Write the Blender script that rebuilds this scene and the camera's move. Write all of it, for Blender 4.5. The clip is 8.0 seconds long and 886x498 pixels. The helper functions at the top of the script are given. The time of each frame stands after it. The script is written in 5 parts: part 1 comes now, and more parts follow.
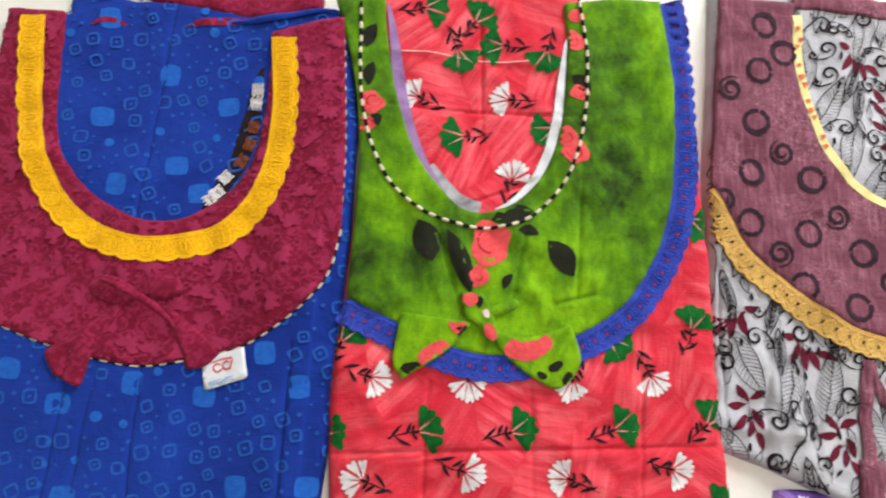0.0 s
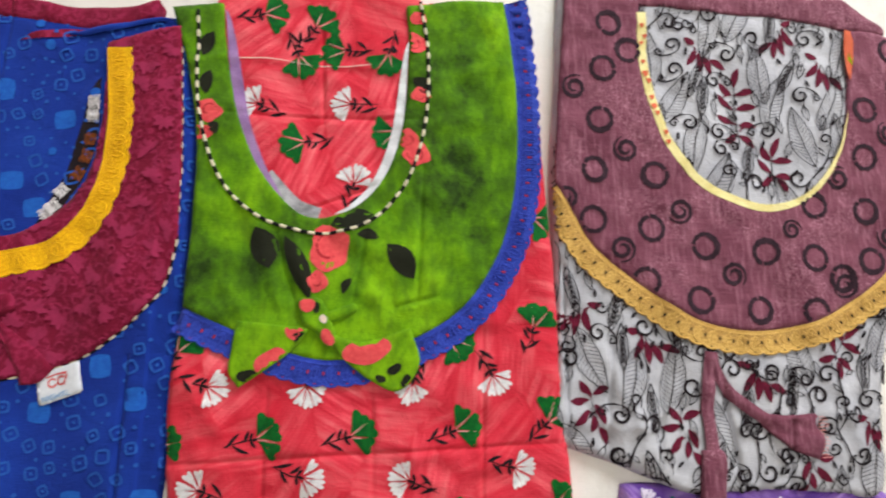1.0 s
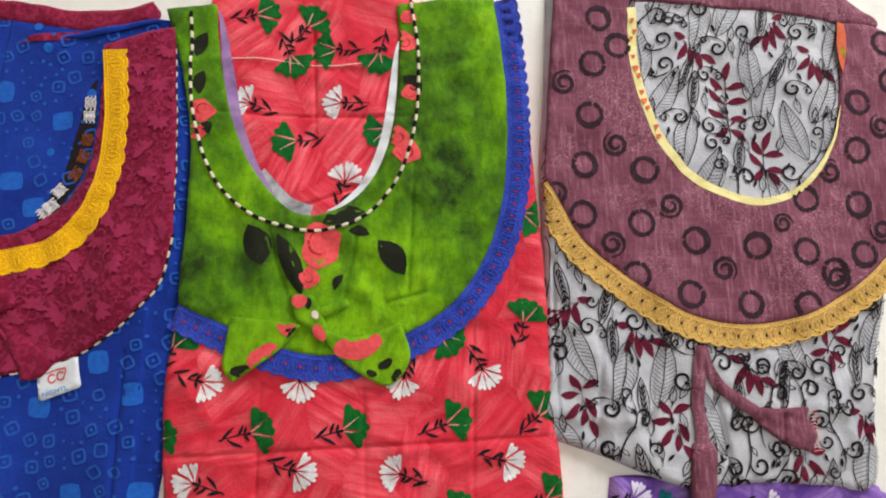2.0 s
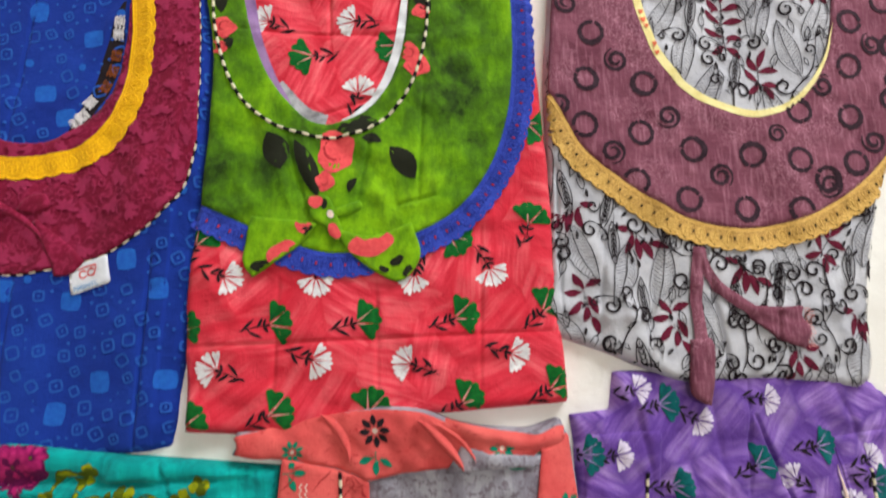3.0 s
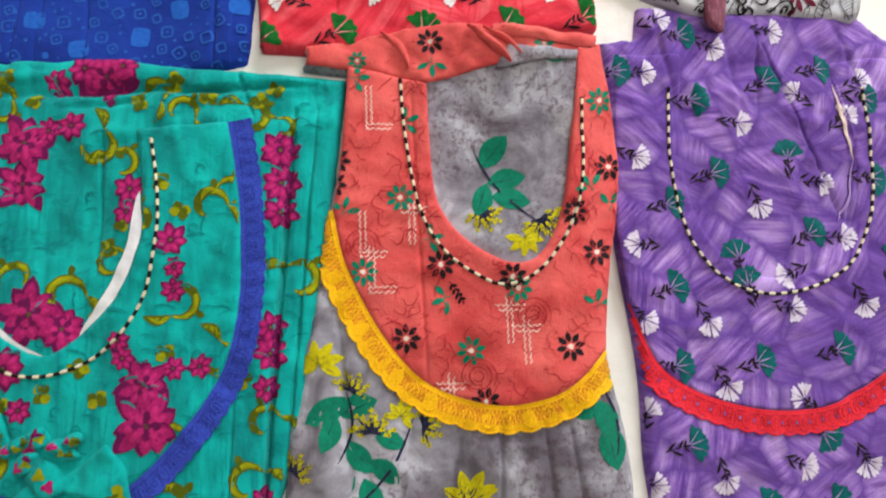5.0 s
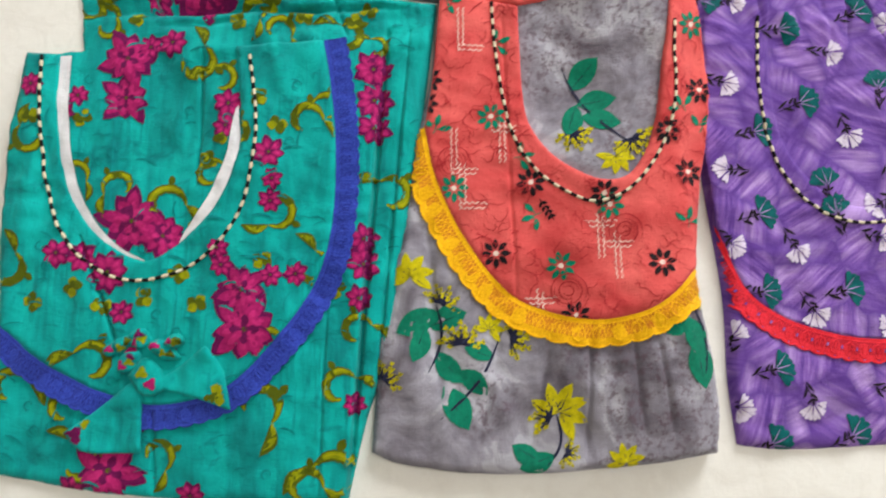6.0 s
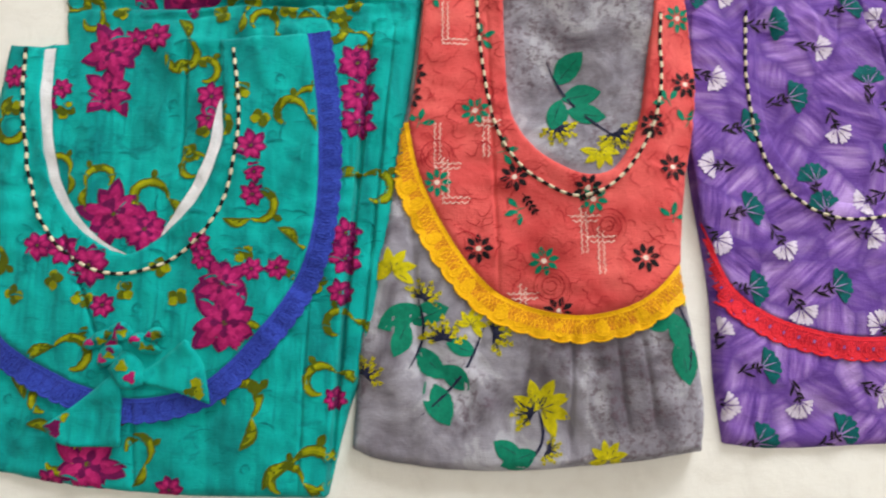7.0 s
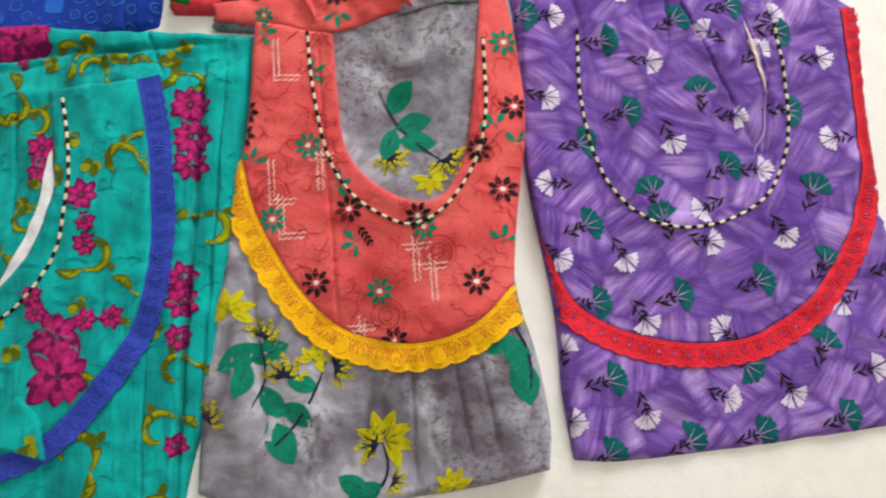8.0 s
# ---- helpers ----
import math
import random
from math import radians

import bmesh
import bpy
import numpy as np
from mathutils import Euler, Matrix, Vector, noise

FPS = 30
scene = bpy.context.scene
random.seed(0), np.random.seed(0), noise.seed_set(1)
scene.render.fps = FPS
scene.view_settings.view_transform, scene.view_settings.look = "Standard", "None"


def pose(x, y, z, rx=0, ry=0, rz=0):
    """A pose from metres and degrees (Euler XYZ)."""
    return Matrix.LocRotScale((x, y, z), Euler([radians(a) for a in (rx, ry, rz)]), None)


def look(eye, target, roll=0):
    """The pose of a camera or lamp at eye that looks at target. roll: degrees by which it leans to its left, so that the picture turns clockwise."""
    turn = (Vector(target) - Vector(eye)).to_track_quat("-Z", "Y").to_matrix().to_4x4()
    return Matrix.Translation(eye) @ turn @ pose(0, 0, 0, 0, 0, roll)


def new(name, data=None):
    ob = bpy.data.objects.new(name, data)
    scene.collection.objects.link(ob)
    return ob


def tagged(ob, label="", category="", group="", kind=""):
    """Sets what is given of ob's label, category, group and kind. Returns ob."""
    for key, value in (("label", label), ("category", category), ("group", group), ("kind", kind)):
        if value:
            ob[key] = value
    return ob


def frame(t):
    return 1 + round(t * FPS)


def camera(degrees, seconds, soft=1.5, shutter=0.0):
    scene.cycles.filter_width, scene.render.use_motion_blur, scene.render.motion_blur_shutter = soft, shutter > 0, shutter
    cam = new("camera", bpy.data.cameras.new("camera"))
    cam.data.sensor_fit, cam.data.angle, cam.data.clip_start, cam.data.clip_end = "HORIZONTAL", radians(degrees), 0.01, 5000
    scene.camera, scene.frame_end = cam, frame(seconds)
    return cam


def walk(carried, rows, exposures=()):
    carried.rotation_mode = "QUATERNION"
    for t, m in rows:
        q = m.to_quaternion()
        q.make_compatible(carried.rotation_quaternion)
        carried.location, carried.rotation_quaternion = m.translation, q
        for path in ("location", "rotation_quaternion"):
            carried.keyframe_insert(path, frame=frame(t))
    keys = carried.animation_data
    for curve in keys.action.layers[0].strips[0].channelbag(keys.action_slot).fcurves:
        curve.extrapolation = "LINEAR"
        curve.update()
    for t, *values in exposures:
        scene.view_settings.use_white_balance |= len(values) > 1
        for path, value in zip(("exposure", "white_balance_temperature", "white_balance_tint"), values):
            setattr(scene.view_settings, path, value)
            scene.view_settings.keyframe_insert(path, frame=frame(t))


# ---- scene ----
cam = camera(72.0, 8.0, soft=2.0, shutter=0.4)
PATH = [
    (0, (0.016, -0.058, 0.556), (0.138, 0.252, -1.416), 23.3),
    (0.5, (0.085, -0.051, 0.565), (0.208, 0.254, -1.408), 22.4),
    (1, (0.149, -0.053, 0.567), (0.31, 0.256, -1.402), 27.4),
    (1.2, (0.172, -0.045, 0.568), (0.327, 0.243, -1.405), 27.7),
    (2.5, (0.166, -0.087, 0.58), (0.273, 0.229, -1.392), 18.3),
    (3, (0.166, -0.158, 0.587), (0.261, 0.173, -1.383), 15.5),
    (3.5, (0.154, -0.239, 0.591), (0.28, 0.076, -1.38), 22.0),
    (4, (0.126, -0.34, 0.596), (0.271, -0.065, -1.379), 26.7),
    (4.5, (0.107, -0.432, 0.606), (0.258, -0.197, -1.374), 30.4),
    (4.7, (0.102, -0.47, 0.602), (0.258, -0.221, -1.376), 29.9),
    (5.8, (0.048, -0.575, 0.602), (0.128, -0.302, -1.378), 15.7),
    (6, (0.027, -0.59, 0.596), (0.103, -0.328, -1.385), 15.8),
    (6.5, (0.006, -0.598, 0.593), (0.07, -0.348, -1.391), 14.8),
    (7, (0.048, -0.596, 0.592), (0.109, -0.329, -1.389), 12.8),
    (7.5, (0.118, -0.59, 0.594), (0.213, -0.304, -1.383), 16.0),
    (8, (0.189, -0.585, 0.6), (0.297, -0.276, -1.373), 15.2),
]
walk(cam, [(t, look(eye, target, roll)) for t, eye, target, roll in PATH],
     exposures=[(0.0, 0.06), (0.5, -0.04), (1.0, -0.16), (2.5, -0.23), (3.0, -0.12), (3.5, 0.06), (4.5, 0.17), (6.0, 0.18), (7.5, 0.11), (8.0, 0.09)])

# ---- world and lights ----
world = bpy.data.worlds.new("room_air")
scene.world = world
world.use_nodes = True
wn = world.node_tree.nodes
sky = wn.new("ShaderNodeTexSky")
sky.sky_type, sky.sun_disc = "NISHITA", False
sky.sun_elevation, sky.sun_rotation = radians(40), radians(0)
world.node_tree.links.new(sky.outputs[0], wn["Background"].inputs[0])
wn["Background"].inputs[1].default_value = 0.1


def area_lamp(name, eye, target, sx, sy, watts, colour):
    data = bpy.data.lights.new(name, "AREA")
    data.shape, data.size, data.size_y, data.energy, data.color = "RECTANGLE", sx, sy, watts, colour
    ob = new(name, data)
    ob.matrix_world = look(eye, target)
    return ob


area_lamp("window_daylight", (1.5, 2.32, 1.55), (0.2, -0.2, 0.1), 1.4, 1.2, 106, (0.95, 0.975, 1.0))
# Soft fill added overhead to lift the shadows; no lamp hangs there.
area_lamp("ceiling_lamp_glow", (0.75, -0.05, 2.50), (0.75, -0.05, 0.0), 1.1, 0.5, 20.5, (1.0, 0.965, 0.92))

# ---- materials ----


def rgb(r, g, b):
    return tuple((c / 255 / 12.92 if c <= 10 else ((c / 255 + 0.055) / 1.055) ** 2.4) for c in (r, g, b)) + (1.0,)


class Nodes:
    """A small hand for node trees."""

    def __init__(self, name, rough=0.85, sheen=0.04):
        self.mat = bpy.data.materials.new(name)
        self.mat.use_nodes = True
        self.tree = self.mat.node_tree
        self.bsdf = self.tree.nodes["Principled BSDF"]
        self.bsdf.inputs["Roughness"].default_value = rough
        self.bsdf.inputs["Specular IOR Level"].default_value = 0.12
        self.bsdf.inputs["Sheen Weight"].default_value = sheen
        self.bsdf.inputs["Sheen Roughness"].default_value = 0.6
        self.pos = self.add("ShaderNodeTexCoord").outputs["Object"]

    def add(self, kind):
        return self.tree.nodes.new(kind)

    def link(self, a, b):
        self.tree.links.new(a, b)

    def stretch(self, sx, sy, sz=1.0, turn=0.0):
        m = self.add("ShaderNodeMapping")
        m.inputs["Scale"].default_value = (sx, sy, sz)
        m.inputs["Rotation"].default_value = (0, 0, radians(turn))
        self.link(self.pos, m.inputs["Vector"])
        return m.outputs[0]

    def noise(self, scale, detail=3.0, vec=None, warp=0.0, rough=0.55):
        n = self.add("ShaderNodeTexNoise")
        n.inputs["Scale"].default_value, n.inputs["Detail"].default_value = scale, detail
        n.inputs["Distortion"].default_value, n.inputs["Roughness"].default_value = warp, rough
        self.link(vec or self.pos, n.inputs["Vector"])
        return n.outputs["Fac"]

    def ramp(self, fac, *stops):
        r = self.add("ShaderNodeValToRGB")
        els = r.color_ramp.elements
        while len(els) < len(stops):
            els.new(0.5)
        for e, (p, c) in zip(els, stops):
            e.position, e.color = p, c
        self.link(fac, r.inputs[0])
        return r.outputs[0]

    def mix(self, fac, a, b, blend="MIX"):
        m = self.add("ShaderNodeMix")
        m.data_type, m.blend_type = "RGBA", blend
        for sock, v in ((m.inputs[0], fac), (m.inputs[6], a), (m.inputs[7], b)):
            if isinstance(v, (int, float, tuple)):
                sock.default_value = v
            else:
                self.link(v, sock)
        return m.outputs[2]

    def colour(self, c):
        if isinstance(c, tuple):
            self.bsdf.inputs["Base Color"].default_value = c
        else:
            self.link(c, self.bsdf.inputs["Base Color"])

    def bump(self, height, strength, distance):
        b = self.add("ShaderNodeBump")
        b.inputs["Strength"].default_value, b.inputs["Distance"].default_value = strength, distance
        self.link(height, b.inputs["Height"])
        self.link(b.outputs[0], self.bsdf.inputs["Normal"])

    def weave(self, strength=0.5):
        """Threads of cotton and a fine crumple."""
        a = self.noise(900, 1.0, self.stretch(1, 0.12))
        b = self.noise(900, 1.0, self.stretch(0.12, 1))
        c = self.noise(48, 5.0, warp=0.8)
        add1, add2 = self.add("ShaderNodeMath"), self.add("ShaderNodeMath")
        self.link(a, add1.inputs[0]), self.link(b, add1.inputs[1])
        mul = self.add("ShaderNodeMath")
        mul.operation = "MULTIPLY"
        self.link(c, mul.inputs[0])
        mul.inputs[1].default_value = 6.0
        self.link(add1.outputs[0], add2.inputs[0]), self.link(mul.outputs[0], add2.inputs[1])
        self.bump(add2.outputs[0], strength, 0.0006)


def grey(v):
    return (v, v, v, 1.0)


def two_tone(name, dark, light, scale=25.0, lo=0.35, hi=0.65, warp=0.6, rough=0.85):
    n = Nodes(name, rough)
    f = n.noise(scale, 4.0, warp=warp)
    n.colour(n.mix(n.ramp(n.noise(420, 2.0), (0.3, grey(0.0)), (0.7, grey(0.22))), n.ramp(f, (lo, dark), (hi, light)), light))
    n.weave()
    return n.mat


def blue_cotton():
    n = Nodes("blue_cotton")
    f = n.noise(14, 4.0, warp=0.4)
    n.colour(n.ramp(f, (0.3, rgb(16, 42, 130)), (0.7, rgb(25, 60, 158))))
    n.weave()
    return n.mat


def maroon_cotton():
    n = Nodes("maroon_cotton")
    f = n.noise(90, 2.0, warp=2.2)
    base = n.ramp(n.noise(12, 3.0), (0.3, rgb(110, 14, 42)), (0.7, rgb(132, 22, 54)))
    n.colour(n.mix(n.ramp(f, (0.46, grey(0.0)), (0.6, grey(0.75))), base, rgb(156, 40, 78)))
    n.weave()
    return n.mat


def brushed_cotton(name, dark, mid, light, scale, seams):
    """Printed patches of brush strokes, each patch brushed its own way, with darker seams between."""
    n = Nodes(name)
    bend = n.add("ShaderNodeTexNoise")
    bend.inputs["Scale"].default_value, bend.inputs["Detail"].default_value = 22.0, 3.0
    n.link(n.pos, bend.inputs["Vector"])
    shift = n.add("ShaderNodeVectorMath")
    shift.operation = "MULTIPLY_ADD"
    shift.inputs[1].default_value = (0.014, 0.014, 0.0)
    n.link(bend.outputs["Color"], shift.inputs[0])
    n.link(n.stretch(1, 1, 0), shift.inputs[2])
    cells, rims = n.add("ShaderNodeTexVoronoi"), n.add("ShaderNodeTexVoronoi")
    rims.feature = "DISTANCE_TO_EDGE"
    for v in (cells, rims):
        v.inputs["Scale"].default_value = scale
        n.link(shift.outputs[0], v.inputs["Vector"])
    part_of = n.add("ShaderNodeSeparateColor")
    n.link(cells.outputs["Color"], part_of.inputs[0])
    angle = n.add("ShaderNodeMath")
    angle.operation = "MULTIPLY"
    angle.inputs[1].default_value = 2.4
    n.link(part_of.outputs[0], angle.inputs[0])
    spin = n.add("ShaderNodeVectorRotate")
    spin.rotation_type = "Z_AXIS"
    n.link(n.stretch(1, 1, 0), spin.inputs["Vector"])
    n.link(angle.outputs[0], spin.inputs["Angle"])
    thin = n.add("ShaderNodeMapping")
    thin.inputs["Scale"].default_value = (1.0, 0.1, 1.0)
    n.link(spin.outputs[0], thin.inputs["Vector"])
    streak = n.noise(150, 5.0, thin.outputs[0], rough=0.7)
    wide = n.noise(48, 3.0, thin.outputs[0])
    blend = n.mix(0.5, streak, wide)
    tone = n.ramp(blend, (0.40, dark), (0.49, mid), (0.60, light))
    depth = n.mix(n.ramp(part_of.outputs[1], (0.3, grey(0.0)), (0.8, grey(0.55))), tone, dark)
    n.colour(n.mix(n.ramp(rims.outputs["Distance"], (0.0, grey(seams)), (0.14, grey(0.0))), depth, dark))
    n.weave()
    return n.mat


def pink_cotton():
    return brushed_cotton("pink_cotton", rgb(200, 36, 54), rgb(224, 66, 82), rgb(240, 112, 118), 17.0, 0.5)


def green_cotton():
    """Blotted lime and bottle green, in ragged upright patches."""
    n = Nodes("green_cotton")
    f = n.noise(24, 9.0, n.stretch(1, 0.75), warp=0.15, rough=0.72)
    h = n.noise(9, 2.0, n.stretch(1, 0.7))
    g = n.noise(85, 5.0, n.stretch(1, 0.4), rough=0.7)
    a = n.ramp(n.mix(0.42, f, h), (0.39, rgb(36, 58, 14)), (0.45, rgb(66, 106, 12)), (0.52, rgb(92, 142, 8)), (0.61, rgb(126, 176, 10)))
    n.colour(n.mix(n.ramp(g, (0.36, grey(0.5)), (0.55, grey(0.0))), a, rgb(56, 88, 18)))
    n.weave()
    return n.mat


def rose_brown_cotton():
    """Dusty plum with short pale slubs, up and across."""
    n = Nodes("rose_brown_cotton")
    up = n.noise(330, 3.0, n.stretch(1, 0.1))
    across = n.noise(330, 3.0, n.stretch(0.1, 1))
    base = n.ramp(n.noise(30, 4.0, warp=0.5), (0.3, rgb(102, 52, 68)), (0.7, rgb(128, 74, 90)))
    one = n.mix(n.ramp(up, (0.5, grey(0.0)), (0.72, grey(0.7))), base, rgb(164, 110, 126))
    worm = n.ramp(n.noise(210, 1.0, warp=3.0), (0.55, grey(0.0)), (0.62, grey(0.6)))
    patch = n.ramp(n.noise(22, 2.0), (0.5, grey(0.0)), (0.6, grey(1.0)))
    both = n.mix(1.0, worm, patch, "MULTIPLY")
    two = n.mix(n.ramp(across, (0.55, grey(0.0)), (0.75, grey(0.5))), one, rgb(150, 92, 110))
    n.colour(n.mix(both, two, rgb(186, 132, 148)))
    n.weave()
    return n.mat


def teal_cotton():
    """Teal with faint upright dry-brush lines and darker clouds."""
    n = Nodes("teal_cotton")
    f = n.noise(42, 5.0, n.stretch(1, 0.3), warp=0.5)
    lines = n.noise(210, 3.0, n.stretch(1, 0.05))
    g = n.noise(48, 6.0, n.stretch(0.55, 1, 1, 12), warp=1.2, rough=0.66)
    patch = n.ramp(n.noise(16, 2.0), (0.42, grey(0.0)), (0.58, grey(1.0)))
    a = n.ramp(f, (0.3, rgb(0, 126, 124)), (0.5, rgb(0, 158, 152)), (0.72, rgb(4, 182, 174)))
    b = n.mix(n.mix(1.0, n.ramp(lines, (0.52, grey(0.0)), (0.64, grey(0.55))), patch, "MULTIPLY"), a, rgb(0, 112, 114))
    n.colour(n.mix(n.ramp(g, (0.56, grey(0.0)), (0.68, grey(0.6))), b, rgb(2, 108, 112)))
    n.weave()
    return n.mat


def grey_cotton():
    """Cloudy greys, like a worn wash."""
    n = Nodes("grey_cotton")
    f = n.noise(15, 5.0, n.stretch(1, 0.8), warp=0.9, rough=0.6)
    g = n.noise(160, 5.0, rough=0.7)
    h = n.noise(9, 1.0)
    a = n.ramp(f, (0.36, rgb(104, 98, 108)), (0.47, rgb(136, 132, 142)), (0.535, rgb(150, 147, 157)), (0.57, rgb(170, 168, 177)))
    speck = n.mix(1.0, n.ramp(g, (0.5, grey(0.0)), (0.6, grey(0.7))), n.ramp(h, (0.45, grey(0.0)), (0.55, grey(1.0))), "MULTIPLY")
    n.colour(n.mix(speck, a, rgb(94, 76, 86)))
    n.weave()
    return n.mat


def coral_cotton():
    n = Nodes("coral_cotton")
    f = n.noise(20, 4.0, warp=0.6)
    g = n.noise(120, 3.0, n.stretch(0.7, 1), warp=3.2)
    a = n.ramp(f, (0.3, rgb(196, 64, 65)), (0.7, rgb(223, 100, 95)))
    n.colour(n.mix(n.ramp(g, (0.62, grey(0.0)), (0.68, grey(0.75))), a, rgb(178, 40, 48)))
    n.weave()
    return n.mat


def purple_cotton():
    return brushed_cotton("purple_cotton", rgb(88, 54, 136), rgb(134, 96, 176), rgb(178, 146, 207), 20.0, 0.8)


def lace_mat(name, dark, light):
    """Cotton lace: open net between the raised motifs, by the strip's own run and width."""
    n = Nodes(name, 0.8, 0.08)
    f = n.noise(500, 3.0)
    n.colour(n.ramp(f, (0.3, dark), (0.65, light)))
    n.bump(n.noise(700, 2.0), 0.6, 0.0008)
    return n.mat


def ink(name, c, c2=None, rough=0.85):
    n = Nodes(name, rough, 0.03)
    n.colour(n.ramp(n.noise(220, 3.0), (0.3, c2 or tuple(x * 0.8 for x in c[:3]) + (1.0,)), (0.7, c)))
    n.weave(0.3)
    return n.mat


def floor_cloth():
    n = Nodes("cream_sheet", 0.6, 0.1)
    a = n.ramp(n.noise(3.0, 3.0), (0.3, rgb(230, 226, 217)), (0.7, rgb(238, 236, 229)))
    n.colour(n.mix(n.ramp(n.noise(35, 5.0), (0.45, grey(0.0)), (0.7, grey(0.35))), a, rgb(214, 208, 198)))
    n.weave(0.2)
    return n.mat


def plaster(name, c):
    n = Nodes(name, 0.9, 0.0)
    n.colour(n.mix(n.ramp(n.noise(8, 4.0), (0.4, grey(0.0)), (0.7, grey(0.3))), c, tuple(x * 0.9 for x in c[:3]) + (1.0,)))
    n.bump(n.noise(120, 4.0), 0.2, 0.002)
    return n.mat


BLUE, MAROON, PINK, GREEN = blue_cotton(), maroon_cotton(), pink_cotton(), green_cotton()
PLUM, TEAL, ASH, CORAL, VIOLET = rose_brown_cotton(), teal_cotton(), grey_cotton(), coral_cotton(), purple_cotton()
PALE = two_tone("pale_grey_cotton", rgb(168, 168, 175), rgb(194, 194, 199), 20)
LACE_YELLOW = (lace_mat("yellow_lace", rgb(226, 158, 6), rgb(250, 196, 12)), lace_mat("yellow_lace_net", rgb(176, 112, 10), rgb(214, 150, 16)))
LACE_SUN = (LACE_YELLOW[0], lace_mat("yellow_lace_ground", rgb(214, 146, 6), rgb(240, 184, 10)))
LACE_OPEN = (LACE_YELLOW[0], lace_mat("yellow_lace_open_net", rgb(188, 100, 26), rgb(228, 150, 26)))
LACE_BLUE = (lace_mat("blue_lace", rgb(34, 50, 144), rgb(54, 76, 182)), lace_mat("blue_lace_net", rgb(26, 36, 116), rgb(42, 56, 148)))
LACE_TAN = (lace_mat("tan_lace", rgb(186, 142, 66), rgb(222, 182, 104)), lace_mat("tan_lace_net", rgb(150, 108, 56), rgb(190, 150, 84)))
LACE_RED = (lace_mat("red_lace", rgb(196, 22, 40), rgb(226, 44, 60)), lace_mat("red_lace_net", rgb(150, 16, 40), rgb(190, 30, 52)))
CORD_DARK, CORD_LIGHT = ink("cord_black", rgb(28, 26, 26)), ink("cord_cream", rgb(226, 216, 186))
WHITE_LINING = two_tone("white_lining", rgb(208, 208, 212), rgb(228, 228, 230), 30)
INK_BLUE = ink("print_light_blue", rgb(34, 100, 190), rgb(30, 84, 178))
INK_DARK_TEAL = ink("print_dark_teal", rgb(0, 134, 132), rgb(2, 120, 120))
INK_RUST = ink("print_rust", rgb(128, 66, 30))
INK_RING = ink("print_ring_black", rgb(42, 28, 36), rgb(58, 38, 48))
INK_OLIVE_DARK = ink("print_dark_olive", rgb(84, 96, 8))
INK_RED_SOFT = ink("print_soft_red", rgb(176, 44, 50))
INK_PINK_PALE = ink("print_pale_pink", rgb(244, 168, 164))
INK_LILAC = ink("print_lilac", rgb(176, 146, 206))
INK_WHITE_LILAC = ink("print_lilac_white", rgb(218, 208, 224), rgb(196, 184, 208))
INK_LIME = ink("print_lime", rgb(168, 168, 10))
INK_GREEN_DARK = ink("print_dark_green", rgb(10, 66, 40))
INK_BLUE_DIM = ink("print_dim_blue", rgb(42, 94, 180), rgb(32, 76, 164))
INK_MAROON = ink("print_rose", rgb(160, 44, 82))
INK_WHITE = ink("print_white", rgb(232, 228, 226), rgb(206, 200, 204))
INK_BLACK = ink("print_black", rgb(34, 26, 30))
INK_GREEN = ink("print_green", rgb(14, 104, 36), rgb(10, 78, 28))
INK_LEAF = ink("print_sea_green", rgb(12, 128, 98), rgb(10, 106, 84))
INK_PETROL = ink("print_petrol", rgb(8, 96, 96), rgb(6, 76, 82))
INK_WINE = ink("print_wine", rgb(106, 26, 50), rgb(86, 16, 40))
INK_MAGENTA = ink("print_magenta", rgb(176, 32, 104), rgb(140, 18, 84))
INK_ROSE = ink("print_bright_pink", rgb(196, 44, 116), rgb(172, 30, 100))
INK_SHADE = ink("print_warm_grey", rgb(188, 172, 176))
INK_PLUM = ink("print_dark_magenta", rgb(112, 16, 78), rgb(92, 12, 70))
INK_OLIVE = ink("print_olive", rgb(148, 152, 4), rgb(118, 128, 6))
INK_YELLOW = ink("print_yellow", rgb(204, 190, 10), rgb(166, 158, 10))
INK_NAVY = ink("print_navy", rgb(36, 38, 62))
INK_CORAL = ink("print_coral", rgb(232, 92, 92), rgb(214, 66, 74))
INK_CREAM = ink("print_cream", rgb(240, 214, 200))
INK_RED = ink("print_dark_red", rgb(172, 40, 48))
INK_CHAR = ink("print_charcoal", rgb(36, 38, 26))
PAPER = ink("label_paper", rgb(226, 228, 232), rgb(216, 218, 224))
PAPER_RED, PAPER_BLUE = ink("label_red", rgb(226, 92, 92)), ink("label_blue", rgb(70, 150, 205))
CREAM_LINING = two_tone("cream_lining", rgb(222, 206, 134), rgb(238, 226, 164), 60)
ORANGE_FLECK = ink("lining_orange", rgb(222, 110, 78))
LILAC_LINING = two_tone("lilac_lining", rgb(140, 104, 158), rgb(168, 134, 182), 40)
GREY_LINING = two_tone("grey_lining", rgb(104, 104, 108), rgb(186, 184, 190), 40)
SHEET, WALL = floor_cloth(), plaster("wall_paint", rgb(186, 181, 173))

# ---- cloth: curves, sheets and prints ----
from mathutils.geometry import delaunay_2d_cdt


